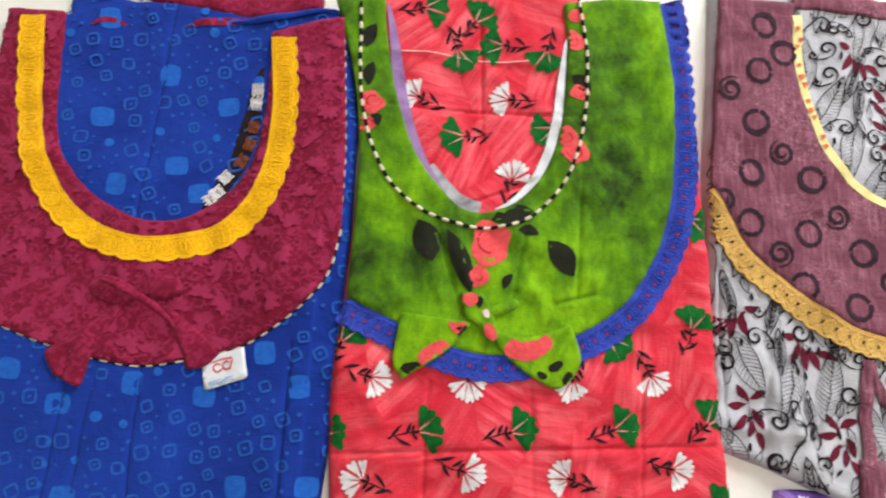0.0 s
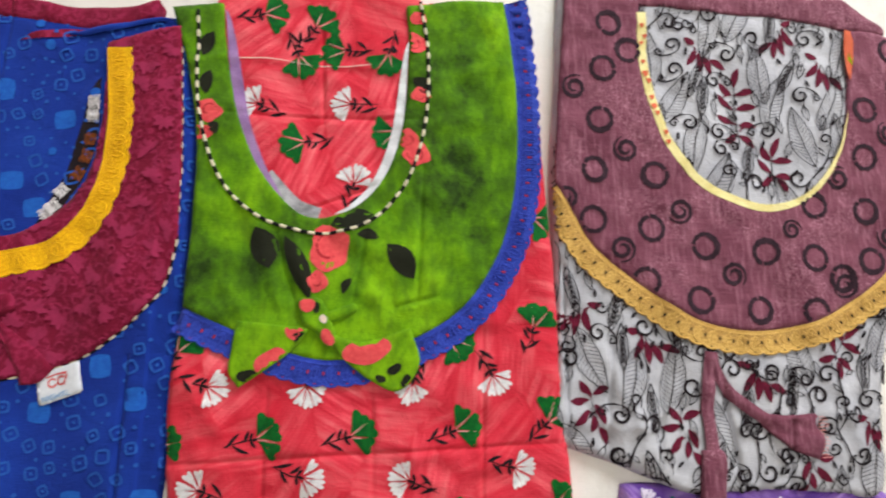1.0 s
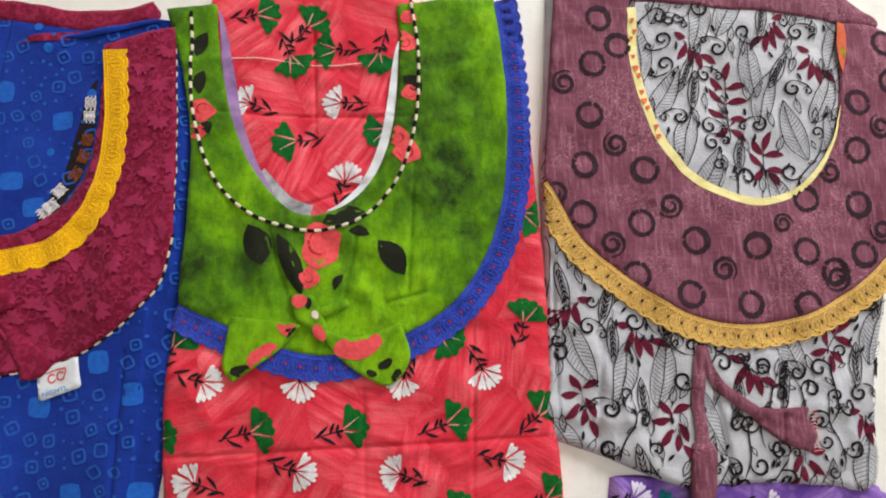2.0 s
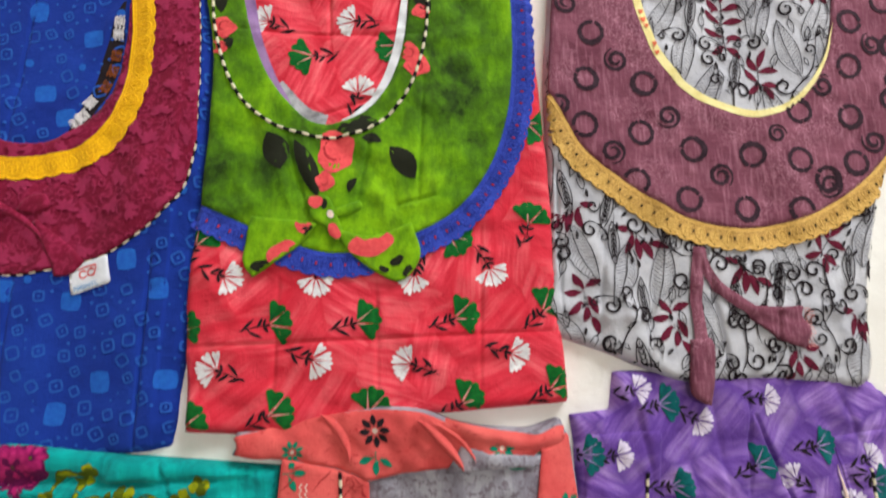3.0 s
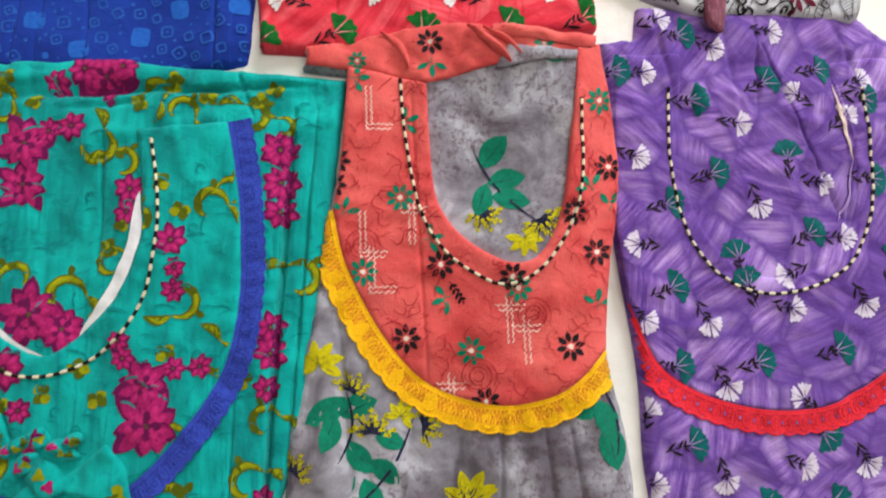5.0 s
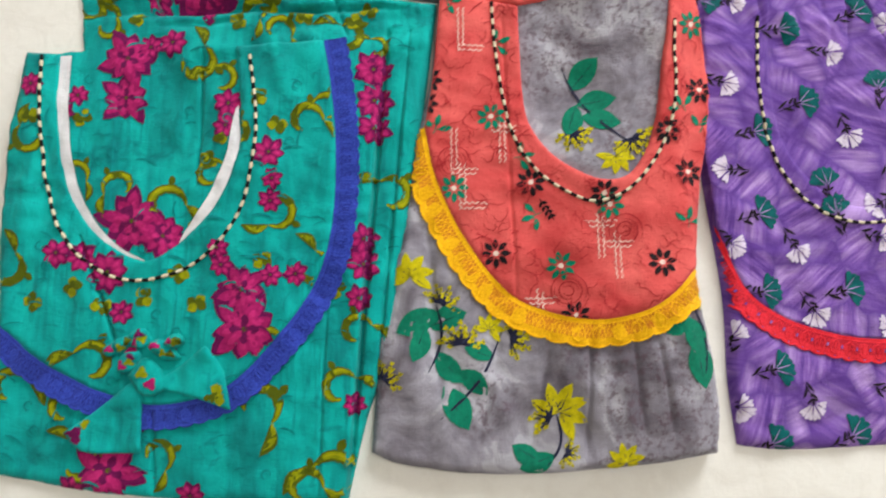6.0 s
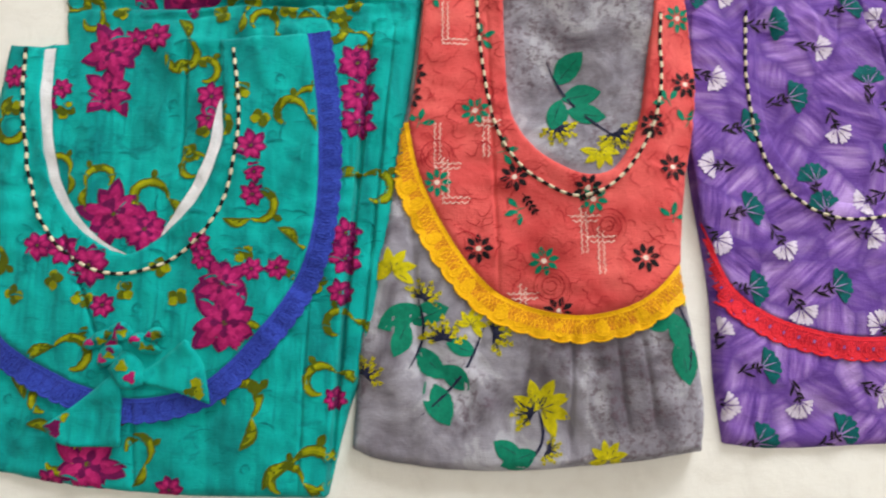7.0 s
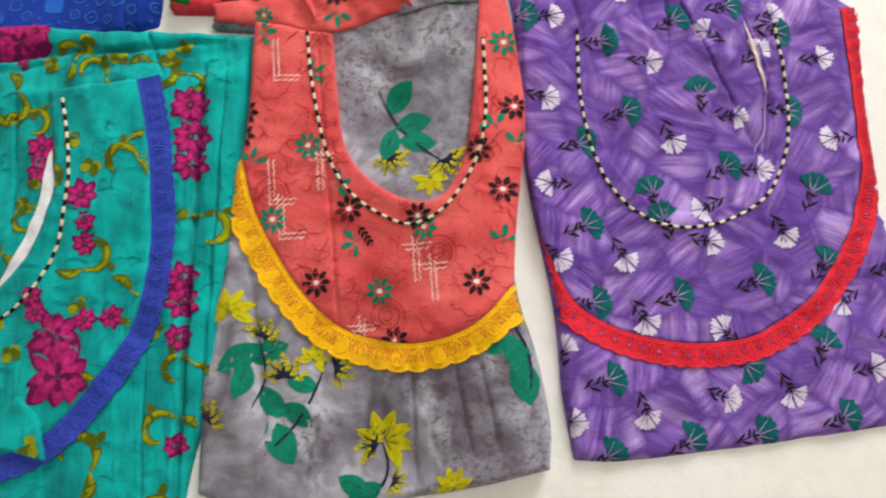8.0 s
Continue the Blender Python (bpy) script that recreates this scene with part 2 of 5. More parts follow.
def spl(pts, step=0.004):
    """A smooth open curve through a few points in millimetres, as metres."""
    p = np.array(pts, float) / 1000
    p = np.vstack([2 * p[0] - p[1], p, 2 * p[-1] - p[-2]])
    out = []
    for a, b, c, d in zip(p[:-3], p[1:-2], p[2:-1], p[3:]):
        n = max(2, int(np.linalg.norm(c - b) / step))
        t = (np.arange(n) / n)[:, None]
        out.append(0.5 * (2 * b + (c - a) * t + (2 * a - 5 * b + 4 * c - d) * t**2 + (3 * b - a - 3 * c + d) * t**3))
    return np.vstack([*out, p[-2:-1]])


def even(curve, step):
    """The same curve with points at even steps, and their lengths along it."""
    run = np.concatenate([[0], np.cumsum(np.linalg.norm(np.diff(curve, axis=0), axis=1))])
    s = np.linspace(0, run[-1], max(3, int(run[-1] / step) + 1))
    return np.column_stack([np.interp(s, run, curve[:, 0]), np.interp(s, run, curve[:, 1])]), s


def sides(curve):
    """Unit normals to the left of the way along a curve."""
    d = np.gradient(curve, axis=0)
    d /= np.linalg.norm(d, axis=1)[:, None] + 1e-12
    return np.column_stack([-d[:, 1], d[:, 0]])


def ring(*curves):
    """A closed outline of several curves, corner to corner."""
    return even(np.vstack([*curves, curves[0][:1]]), 0.004)[0][:-1]


def inside(loop, x, y):
    x, y = np.asarray(x, float), np.asarray(y, float)
    if len(x) > 3000:
        return np.concatenate([inside(loop, a, b) for a, b in zip(np.array_split(x, len(x) // 1500), np.array_split(y, len(y) // 1500))])
    ax, ay = loop[:, 0][:, None], loop[:, 1][:, None]
    bx, by = np.roll(loop[:, 0], -1)[:, None], np.roll(loop[:, 1], -1)[:, None]
    cross = (ay > y) != (by > y)
    dy = np.where(by == ay, 1e-12, by - ay)
    return (cross & (x < ax + (y - ay) / dy * (bx - ax))).sum(0) % 2 == 1


def rim_distance(loop, x, y):
    a, b = loop, np.roll(loop, -1, 0)
    d = b - a
    p = np.column_stack([x, y])
    dd, out = (d * d).sum(1) + 1e-12, []
    for q in np.array_split(p, len(p) // 1500 + 1):
        px, py = q[:, 0][:, None] - a[:, 0], q[:, 1][:, None] - a[:, 1]
        t = np.clip((px * d[:, 0] + py * d[:, 1]) / dd, 0, 1)
        out.append(np.sqrt(((px - t * d[:, 0]) ** 2 + (py - t * d[:, 1]) ** 2).min(1)))
    return np.concatenate(out)


def ripples(seed, amp, wave, count=9, along=None):
    """A gentle random swell of cloth."""
    r = np.random.RandomState(seed)
    ang = r.uniform(0, math.pi, count) if along is None else radians(along) + r.normal(0, 0.35, count)
    k = 2 * math.pi / (wave * r.uniform(0.6, 1.8, count))
    ph, am = r.uniform(0, 6.28, count), amp * r.uniform(0.4, 1.0, count) / math.sqrt(count)

    def f(x, y):
        xx, yy = x[:, None], y[:, None]
        bend = 0.012 * np.sin(yy * 31 + seed) + 0.012 * np.sin(xx * 27 + 2 * seed)
        return (am * np.sin((xx + bend) * k * np.cos(ang) + (yy - bend) * k * np.sin(ang) + ph)).sum(1)

    return f


def crease(x0, y0, x1, y1, amp, width=4.0):
    """A ridge (or, below nought, a groove) along a line, in millimetres, fading at its ends."""
    a, b = np.array((x0, y0)) / 1000, np.array((x1, y1)) / 1000
    d = b - a

    def f(x, y):
        t = ((x - a[0]) * d[0] + (y - a[1]) * d[1]) / (d @ d)
        c = np.clip(t, 0, 1)
        q = (x - a[0] - c * d[0]) ** 2 + (y - a[1] - c * d[1]) ** 2
        return amp / 1000 * np.exp(-q / (width / 1000) ** 2) * np.clip(1.6 - np.abs(2 * c - 1) * 1.2, 0, 1)

    f.lines = [(a, b, width)]
    return f


def wrinkles(seed, x0, y0, x1, y1, count, amp, along=None):
    """Many soft short folds at random within a stretch, in millimetres."""
    r = np.random.RandomState(seed)
    rows = []
    for _ in range(count):
        a = r.uniform(0, math.pi) if along is None else radians(along) + r.normal(0, 0.4)
        rows.append((r.uniform(x0, x1) / 1000, r.uniform(y0, y1) / 1000, math.cos(a), math.sin(a), r.uniform(14, 48) / 1000, r.uniform(4.5, 9) / 1000, amp / 1000 * r.choice((-1, 1)) * r.uniform(0.5, 1.1), r.uniform(-6, 6)))

    def f(x, y):
        out = 0.0
        for cx, cy, c, s, ln, w, h, bend in rows:
            u, v = (x - cx) * c + (y - cy) * s, (y - cy) * c - (x - cx) * s
            v = v - bend * u * u
            out = out + h * np.exp(-((u / ln) ** 2) - (v / w) ** 2)
        return out

    return f


def step_up(x0, y0, x1, y1, amp, width=2.0, fade=90.0):
    """One side of a fold lies higher: a step to the left of the line, sinking again further off."""
    a, b = np.array((x0, y0)) / 1000, np.array((x1, y1)) / 1000
    d = b - a
    length = np.linalg.norm(d)

    def f(x, y):
        t = ((x - a[0]) * d[0] + (y - a[1]) * d[1]) / (d @ d)
        q = ((y - a[1]) * d[0] - (x - a[0]) * d[1]) / length * 1000
        ends = np.clip(3 * np.minimum(t, 1 - t) + 0.4, 0, 1) * (t > -0.13) * (t < 1.13)
        return amp / 1000 * ends / (1 + np.exp(-np.clip(q / width * 2, -30, 30))) * np.exp(-np.clip(q, 0, None) / fade)

    f.lines = [(a, b, width)]
    return f


def total(*fs):
    """Swells laid over one another, with the lines of all their folds."""

    def g(x, y):
        return sum(f(np.asarray(x, float), np.asarray(y, float)) for f in fs)

    g.lines = [line for f in fs if hasattr(f, "lines") for line in f.lines]
    return g


def dip(x0, y0, radius, depth):
    """A broad hollow, in millimetres."""
    return lambda x, y: -depth / 1000 * np.exp(-((x - x0 / 1000) ** 2 + (y - y0 / 1000) ** 2) / (radius / 1000) ** 2)


def slope(z, dx, dy):
    return lambda x, y: z + dx * np.asarray(x) + dy * np.asarray(y)


def flat(z):
    return lambda x, y: np.full(np.shape(x), z)


def link_mesh(name, verts, faces, mats, parent, label="", which=None, smooth=True, uv=None):
    me = bpy.data.meshes.new(name)
    me.from_pydata([tuple(map(float, v)) for v in verts], [], faces)
    for m in mats:
        me.materials.append(m)
    if which is not None:
        me.polygons.foreach_set("material_index", which)
    if smooth:
        me.polygons.foreach_set("use_smooth", [True] * len(me.polygons))
    me.update()
    ob = new(name, me)
    if parent is not None:
        ob.parent = parent
    if label:
        ob["label"] = label
    return ob


class Sheet:
    """A piece of cloth with a real edge, laid on the swell below it."""

    def __init__(self, name, loop, swell, mat, parent, lift=0.0, rim=0.003, fall=0.002, to_floor=False, label="", step=0.0045, edge=0.0):
        self.loop, self.swell, self.lift, self.rim, self.fall = loop, swell, lift, rim, fall
        lo, hi = loop.min(0), loop.max(0)
        r = np.random.RandomState(len(name) + int(abs(lo[0]) * 1e4))
        gx, gy = np.meshgrid(np.arange(lo[0], hi[0], step), np.arange(lo[1], hi[1], step * 0.87))
        gx[1::2] += step / 2
        gx, gy = (gx + r.uniform(-0.15, 0.15, gx.shape) * step).ravel(), (gy + r.uniform(-0.15, 0.15, gy.shape) * step).ravel()
        keep = inside(loop, gx, gy)
        gx, gy = gx[keep], gy[keep]
        near = rim_distance(loop, gx, gy)
        keep = near > step * 0.45
        gx, gy = gx[keep], gy[keep]
        close = []
        for a, b, w in (swell.lines if hasattr(swell, "lines") else ()):
            w = w / 1000
            n = max(2, int(np.linalg.norm(b - a) / 0.003))
            t = (np.arange(n + 1) / n)[:, None]
            d = (b - a) / np.linalg.norm(b - a)
            for k in (-2.2, -1.3, -0.6, 0.0, 0.6, 1.3, 2.2):
                close.append(a + t * (b - a) + np.array((-d[1], d[0])) * k * w)
            side = np.abs((gx - a[0]) * -d[1] + (gy - a[1]) * d[0])
            run = (gx - a[0]) * d[0] + (gy - a[1]) * d[1]
            far = (side > 2.6 * w) | (run < 0) | (run > np.linalg.norm(b - a))
            gx, gy = gx[far], gy[far]
        if close:
            close = np.vstack(close)
            close = close[inside(loop, close[:, 0], close[:, 1])]
        if len(close):
            close = close[rim_distance(loop, close[:, 0], close[:, 1]) > 0.0012]
        pts = np.vstack([loop, np.column_stack([gx, gy]), *([close] if len(close) else [])])
        n = len(loop)
        res = delaunay_2d_cdt([Vector(p) for p in pts], [(i, (i + 1) % n) for i in range(n)], [], 0, 1e-6)
        v = np.array([tuple(p) for p in res[0]])
        tri = np.array([f for f in res[2] if len(f) == 3])
        mid = v[tri].mean(1)
        tri = tri[inside(loop, mid[:, 0], mid[:, 1])]
        z = self.top(v[:, 0], v[:, 1])
        verts = np.column_stack([v, z])
        faces = [tuple(map(int, f)) for f in tri]
        count = {}
        for f in faces:
            for a, b in ((f[0], f[1]), (f[1], f[2]), (f[2], f[0])):
                count[(a, b)] = 1
        border = [(a, b) for a, b in count if (b, a) not in count]
        low = {}
        more = []
        for a, b in border:
            for i in (a, b):
                if i not in low:
                    low[i] = len(verts) + len(more)
                    more.append((v[i][0], v[i][1], -0.001 if to_floor else z[i] - fall))
        verts = np.vstack([verts, more])
        faces += [(b, a, low[a], low[b]) for a, b in border]
        self.ob = link_mesh(name, verts, faces, [mat], parent, label)

    def top(self, x, y):
        x, y = np.atleast_1d(np.asarray(x, float)), np.atleast_1d(np.asarray(y, float))
        d = np.clip(rim_distance(self.loop, x, y) / self.rim, 0, 1)
        round_ = 1 - np.sqrt(np.clip(1 - (1 - d) ** 2, 0, 1))
        return self.swell(x, y) + self.lift - self.drop_depth() * round_

    def drop_depth(self):
        return min(self.rim, 0.014) if self.rim > 0.005 else self.rim * 0.5


def cord(name, curve, top, parent, label, radius=0.0017, dash=0.0058, mats=None):
    """Piping: a thin tube in short alternating wraps."""
    c, s = even(curve, dash / 4)
    nrm = sides(c)
    z = top(c[:, 0], c[:, 1]) + radius * 0.55
    m, verts, faces, which = 8, [], [], []
    for i, (p, q) in enumerate(zip(c, nrm)):
        swell = radius * (1.0 - 0.22 * abs(math.cos(math.pi * i / 4)) ** 6)
        for k in range(m):
            a = 2 * math.pi * k / m
            verts.append((p[0] + q[0] * swell * math.cos(a), p[1] + q[1] * swell * math.cos(a), z[i] + swell * math.sin(a)))
    for i in range(len(c) - 1):
        for k in range(m):
            faces.append((i * m + k, i * m + (k + 1) % m, (i + 1) * m + (k + 1) % m, (i + 1) * m + k))
            which.append((i // 4) % 2)
    return link_mesh(name, verts, faces, mats or [CORD_DARK, CORD_LIGHT], parent, label, which)


def lace(name, curve, width, top, mats, parent, label, pitch=0.0125, side=-1, lift=0.0006, within=None, eyes=None):
    """A lace band along a curve: a straight heading, an open net, a drop in each scallop and a picot edge."""
    c, s = even(curve, pitch / 10)
    q = sides(c) * side
    verts, faces, which, slot = [], [], [], [0]

    def at(i, w, h):
        i = min(max(i, 0), len(c) - 1)
        return c[i, 0] + q[i, 0] * w, c[i, 1] + q[i, 1] * w, h

    def strand(path, r):
        """A raised thread along (index, width) places."""
        base = len(verts)
        pts = np.array([at(int(i), w, 0)[:2] for i, w in path])
        nr = sides(pts) if len(pts) > 2 else np.tile(q[0], (len(pts), 1))
        for p, n in zip(pts, nr):
            for dx, dz in ((-1, 0.0), (-0.5, 1.0), (0.5, 1.0), (1, 0.0)):
                verts.append((p[0] + n[0] * dx * r, p[1] + n[1] * dx * r, dz * r * 0.9))
        for a in range(len(pts) - 1):
            for k in range(3):
                faces.append((base + a * 4 + k, base + a * 4 + k + 1, base + a * 4 + 5 + k, base + a * 4 + 4 + k))
                which.append(slot[0])

    def patch(path_in, path_out):
        base = len(verts)
        for a, b in zip(path_in, path_out):
            verts.append((*at(*a, 0)[:2], 0.0002)), verts.append((*at(*b, 0)[:2], 0.0002))
        for a in range(len(path_in) - 1):
            faces.append((base + 2 * a, base + 2 * a + 1, base + 2 * a + 3, base + 2 * a + 2))
            which.append(slot[0])

    n = len(c)
    idx = list(range(n))
    edge = [width * (0.90 + 0.10 * abs(math.sin(math.pi * i / 10)) ** 0.7) for i in idx]
    # heading band and outer band, solid
    patch([(i, 0.0) for i in idx], [(i, width * 0.16) for i in idx])
    patch([(i, width * 0.66) for i in idx], [(i, edge[i] + 0.0006 * (i % 2)) for i in idx])
    slot[0] = 1
    patch([(i, width * 0.155) for i in idx], [(i, width * 0.40) for i in idx])
    patch([(i, width * 0.40) for i in idx], [(i, width * 0.665) for i in idx])
    slot[0] = 0
    strand([(i, width * 0.03) for i in idx], 0.0006)
    strand([(i, width * 0.16) for i in idx], 0.0006)
    strand([(i, edge[i] - 0.0006) for i in idx], 0.0008)
    # net: slanting threads
    for i in range(0, n - 3, 2):
        strand([(i, width * 0.15), (i + 1, width * 0.32), (i + 2, width * 0.5), (i + 3, width * 0.67)], 0.00042)
        strand([(i + 3, width * 0.15), (i + 2, width * 0.32), (i + 1, width * 0.5), (i, width * 0.67)], 0.00042)
    # a filled drop in each scallop
    for i in range(5, n - 6, 10):
        for k, (lo, hi) in enumerate(((-3, 0.30), (-2, 0.26), (-1, 0.22), (0, 0.20), (1, 0.22), (2, 0.26))):
            top_k = 0.80 - 0.016 * (lo + 0.5) ** 2
            patch([(i + lo, width * hi), (i + lo + 1, width * hi)], [(i + lo, width * top_k), (i + lo + 1, width * top_k)])
        strand([(i - 3, width * 0.62), (i - 3, width * 0.42), (i - 1, width * 0.28), (i, width * 0.22), (i + 1, width * 0.28), (i + 3, width * 0.42), (i + 3, width * 0.62), (i + 2, width * 0.76), (i, width * 0.82), (i - 2, width * 0.76), (i - 3, width * 0.62)], 0.0007)
        strand([(i, width * 0.34), (i, width * 0.5), (i, width * 0.66)], 0.0009)
        if eyes:
            slot[0] = 2
            strand([(i + 5, width * 0.42), (i + 5, width * 0.48), (i + 5, width * 0.55)], 0.0011)
            strand([(i, width * 0.86), (i, width * 0.88), (i + 1, width * 0.89)], 0.0006)
            slot[0] = 0
    v = np.array(verts)
    v[:, 2] += top(v[:, 0], v[:, 1]) + lift
    if within is not None:
        ok = inside(within, v[:, 0], v[:, 1])
        keep = [i for i, f in enumerate(faces) if all(ok[j] for j in f)]
        faces, which = [faces[i] for i in keep], [which[i] for i in keep]
    ob = link_mesh(name, v, faces, [*mats, *([eyes] if eyes else [])], parent, label, which)
    return ob


def strip(name, curve, w0, w1, top, mat, parent, label="", lift=0.0004, arch=0.0, taper=False):
    """A narrow band of cloth along a curve, from w0 to w1 to the left of it."""
    c, s = even(curve, 0.003)
    q = sides(c)
    verts, faces, m = [], [], 7
    t = np.linspace(0, 1, len(c))
    for i in range(len(c)):
        grow = 1.0 - t[i] ** 4 if taper == "end" else math.sin(math.pi * t[i]) ** 0.6 if taper else 1.0
        for k in range(m):
            w = w0 + (w1 - w0) * grow * k / (m - 1)
            verts.append((c[i, 0] + q[i, 0] * w, c[i, 1] + q[i, 1] * w, arch * math.sin(math.pi * k / (m - 1))))
    for i in range(len(c) - 1):
        for k in range(m - 1):
            faces.append((i * m + k, i * m + k + 1, (i + 1) * m + k + 1, (i + 1) * m + k))
    v = np.array(verts)
    v[:, 2] += top(v[:, 0], v[:, 1]) + lift
    return link_mesh(name, v, faces, [mat], parent, label)


class Print:
    """One printed motif, laid on a sheet and following its swell. Its own x is the way it points; millimetres."""

    def __init__(self, sheet, x=0.0, y=0.0, turn=0.0, size=1.0):
        self.sheet, self.at, self.size = sheet, (x, y), size
        self.c, self.s = math.cos(radians(turn)), math.sin(radians(turn))
        self.pts, self.high, self.faces, self.mats, self.which, self.layer = [], [], [], [], [], 0

    def slot(self, mat):
        if mat not in self.mats:
            self.mats.append(mat)
        self.layer += 1
        return self.mats.index(mat)

    def put(self, p):
        x, y = p[0] * self.size, p[1] * self.size
        self.pts.append(((self.at[0] + x * self.c - y * self.s) / 1000, (self.at[1] + x * self.s + y * self.c) / 1000))
        self.high.append(0.00062 + 0.000025 * min(self.layer, 30))
        return len(self.pts) - 1

    def area(self, pts, mat):
        """A filled shape, round its middle."""
        k, pts = self.slot(mat), np.array(pts, float)
        mid = pts.mean(0)
        a = [self.put(p) for p in pts]
        b = [self.put(mid + (p - mid) * 0.5) for p in pts]
        m, n = self.put(mid), len(pts)
        for i in range(n):
            j = (i + 1) % n
            self.faces += [(a[i], a[j], b[j], b[i]), (b[i], b[j], m)]
            self.which += [k, k]

    def stroke(self, pts, width, mat, thin=False, rough=0.0):
        """A brush line; thin: it tapers at both ends."""
        k, pts = self.slot(mat), np.array(pts, float)
        n = sides(pts)
        last = None
        for i, p in enumerate(pts):
            t = i / (len(pts) - 1)
            w = width / 2 * (min(1.0, 0.25 + 3 * t, 0.25 + 3 * (1 - t)) if thin else 1.0) * (1 + rough * math.sin(i * 2.3 + self.at[0]))
            now = (self.put(p + n[i] * w), self.put(p - n[i] * w))
            if last:
                self.faces.append((last[0], last[1], now[1], now[0]))
                self.which.append(k)
            last = now

    def petal(self, x, y, turn, length, half, mat, blunt=True, bend=0.0):
        """A petal from (x, y): blunt and widening, or pointed at both ends."""
        c, s = math.cos(radians(turn)), math.sin(radians(turn))
        t = np.linspace(0, 1, 7)
        h = half * (t**0.75 * np.sqrt(1 - t**7) + 0.04) if blunt else half * np.sin(math.pi * t) ** 0.8
        u = np.concatenate([t, t[::-1][1:-1]]) * length
        v = np.concatenate([h, -h[::-1][1:-1]]) + bend * np.sin(math.pi * u / length)
        self.area(np.column_stack([x + u * c - v * s, y + u * s + v * c]), mat)

    def heart(self, x, y, turn, length, half, mat, notch=0.1):
        """A petal that widens to a notched tip."""
        c, s = math.cos(radians(turn)), math.sin(radians(turn))
        u = np.array((0.0, 0.3, 0.58, 0.8, 0.94, 1.0, 1 - notch, 1.0, 0.94, 0.8, 0.58, 0.3)) * length
        v = np.array((0.0, 0.34, 0.72, 0.98, 0.92, 0.52, 0.0, -0.52, -0.92, -0.98, -0.72, -0.34)) * half
        self.area(np.column_stack([x + u * c - v * s, y + u * s + v * c]), mat)

    def dot(self, x, y, r, mat, corners=10, turn=0.0, wobble=0.0):
        a = np.linspace(0, 2 * math.pi, corners, endpoint=False) + radians(turn)
        rr = r * (1 + wobble * np.sin(3 * a + self.at[0]))
        self.area(np.column_stack([x + rr * np.cos(a), y + rr * np.sin(a)]), mat)

    def done(self, name, label="", parent=None):
        if not self.faces:
            return None
        p = np.array(self.pts)
        ok = inside(self.sheet.loop, p[:, 0], p[:, 1])
        keep = [i for i, f in enumerate(self.faces) if all(ok[j] for j in f)]
        if not keep:
            return None
        used = sorted({j for i in keep for j in self.faces[i]})
        back = {j: i for i, j in enumerate(used)}
        q = p[used]
        z = self.sheet.top(q[:, 0], q[:, 1]) + np.array(self.high)[used]
        faces = [tuple(back[j] for j in self.faces[i]) for i in keep]
        which = [self.which[i] for i in keep]
        if len(faces) < 1500:
            join_up(q, faces, which)
        for i, f in enumerate(faces):
            o, a, b = q[f[0]], q[f[1]], q[f[2]]
            if (a[0] - o[0]) * (b[1] - o[1]) < (a[1] - o[1]) * (b[0] - o[0]):
                faces[i] = f[::-1]
        return link_mesh(name, np.column_stack([q, z]), faces, self.mats, parent or self.sheet.ob, label, which)


def join_up(q, faces, which):
    """Tie the strokes of one motif together with thin slivers, so that it is a single print."""
    root = list(range(len(q)))

    def find(i):
        while root[i] != i:
            root[i] = root[root[i]]
            i = root[i]
        return i

    for f in faces:
        for j in f[1:]:
            root[find(j)] = find(f[0])
    groups = {}
    for i in range(len(q)):
        groups.setdefault(find(i), []).append(i)
    groups = sorted(groups.values(), key=len)
    main = groups.pop()
    mate = {}
    for k, f in enumerate(faces):
        for a, b in zip(f, f[1:] + f[:1]):
            mate.setdefault(a, (b, which[k]))
            mate.setdefault(b, (a, which[k]))
    while groups:
        best = None
        for g in groups:
            d = ((q[main][:, None] - q[g][None]) ** 2).sum(2)
            k = int(d.argmin())
            a, b = divmod(k, len(g))
            if best is None or d[a, b] < best[0]:
                best = (d[a, b], main[a], g[b], g)
        gap, a, b, g = best
        if gap > 0.009**2:
            break
        other, mat = mate[b]
        faces.append((a, b, other))
        which.append(mat)
        main = main + g
        groups = [h for h in groups if h is not g]


def arc(x, y, r, a0, a1, n=16, grow=1.0):
    a = np.radians(np.linspace(a0, a1, n))
    rr = r * np.linspace(1, grow, n)
    return np.column_stack([x + rr * np.cos(a), y + rr * np.sin(a)])


# ---- the room ----


def slab(name, x0, y0, z0, x1, y1, z1, mat, kind="structure", label="", category=""):
    bm = bmesh.new()
    bmesh.ops.create_cube(bm, size=1.0)
    for v in bm.verts:
        v.co = ((x0 + x1) / 2 + v.co.x * (x1 - x0), (y0 + y1) / 2 + v.co.y * (y1 - y0), (z0 + z1) / 2 + v.co.z * (z1 - z0))
    me = bpy.data.meshes.new(name)
    bm.to_mesh(me)
    bm.free()
    me.materials.append(mat)
    return tagged(new(name, me), label, category, "", kind)


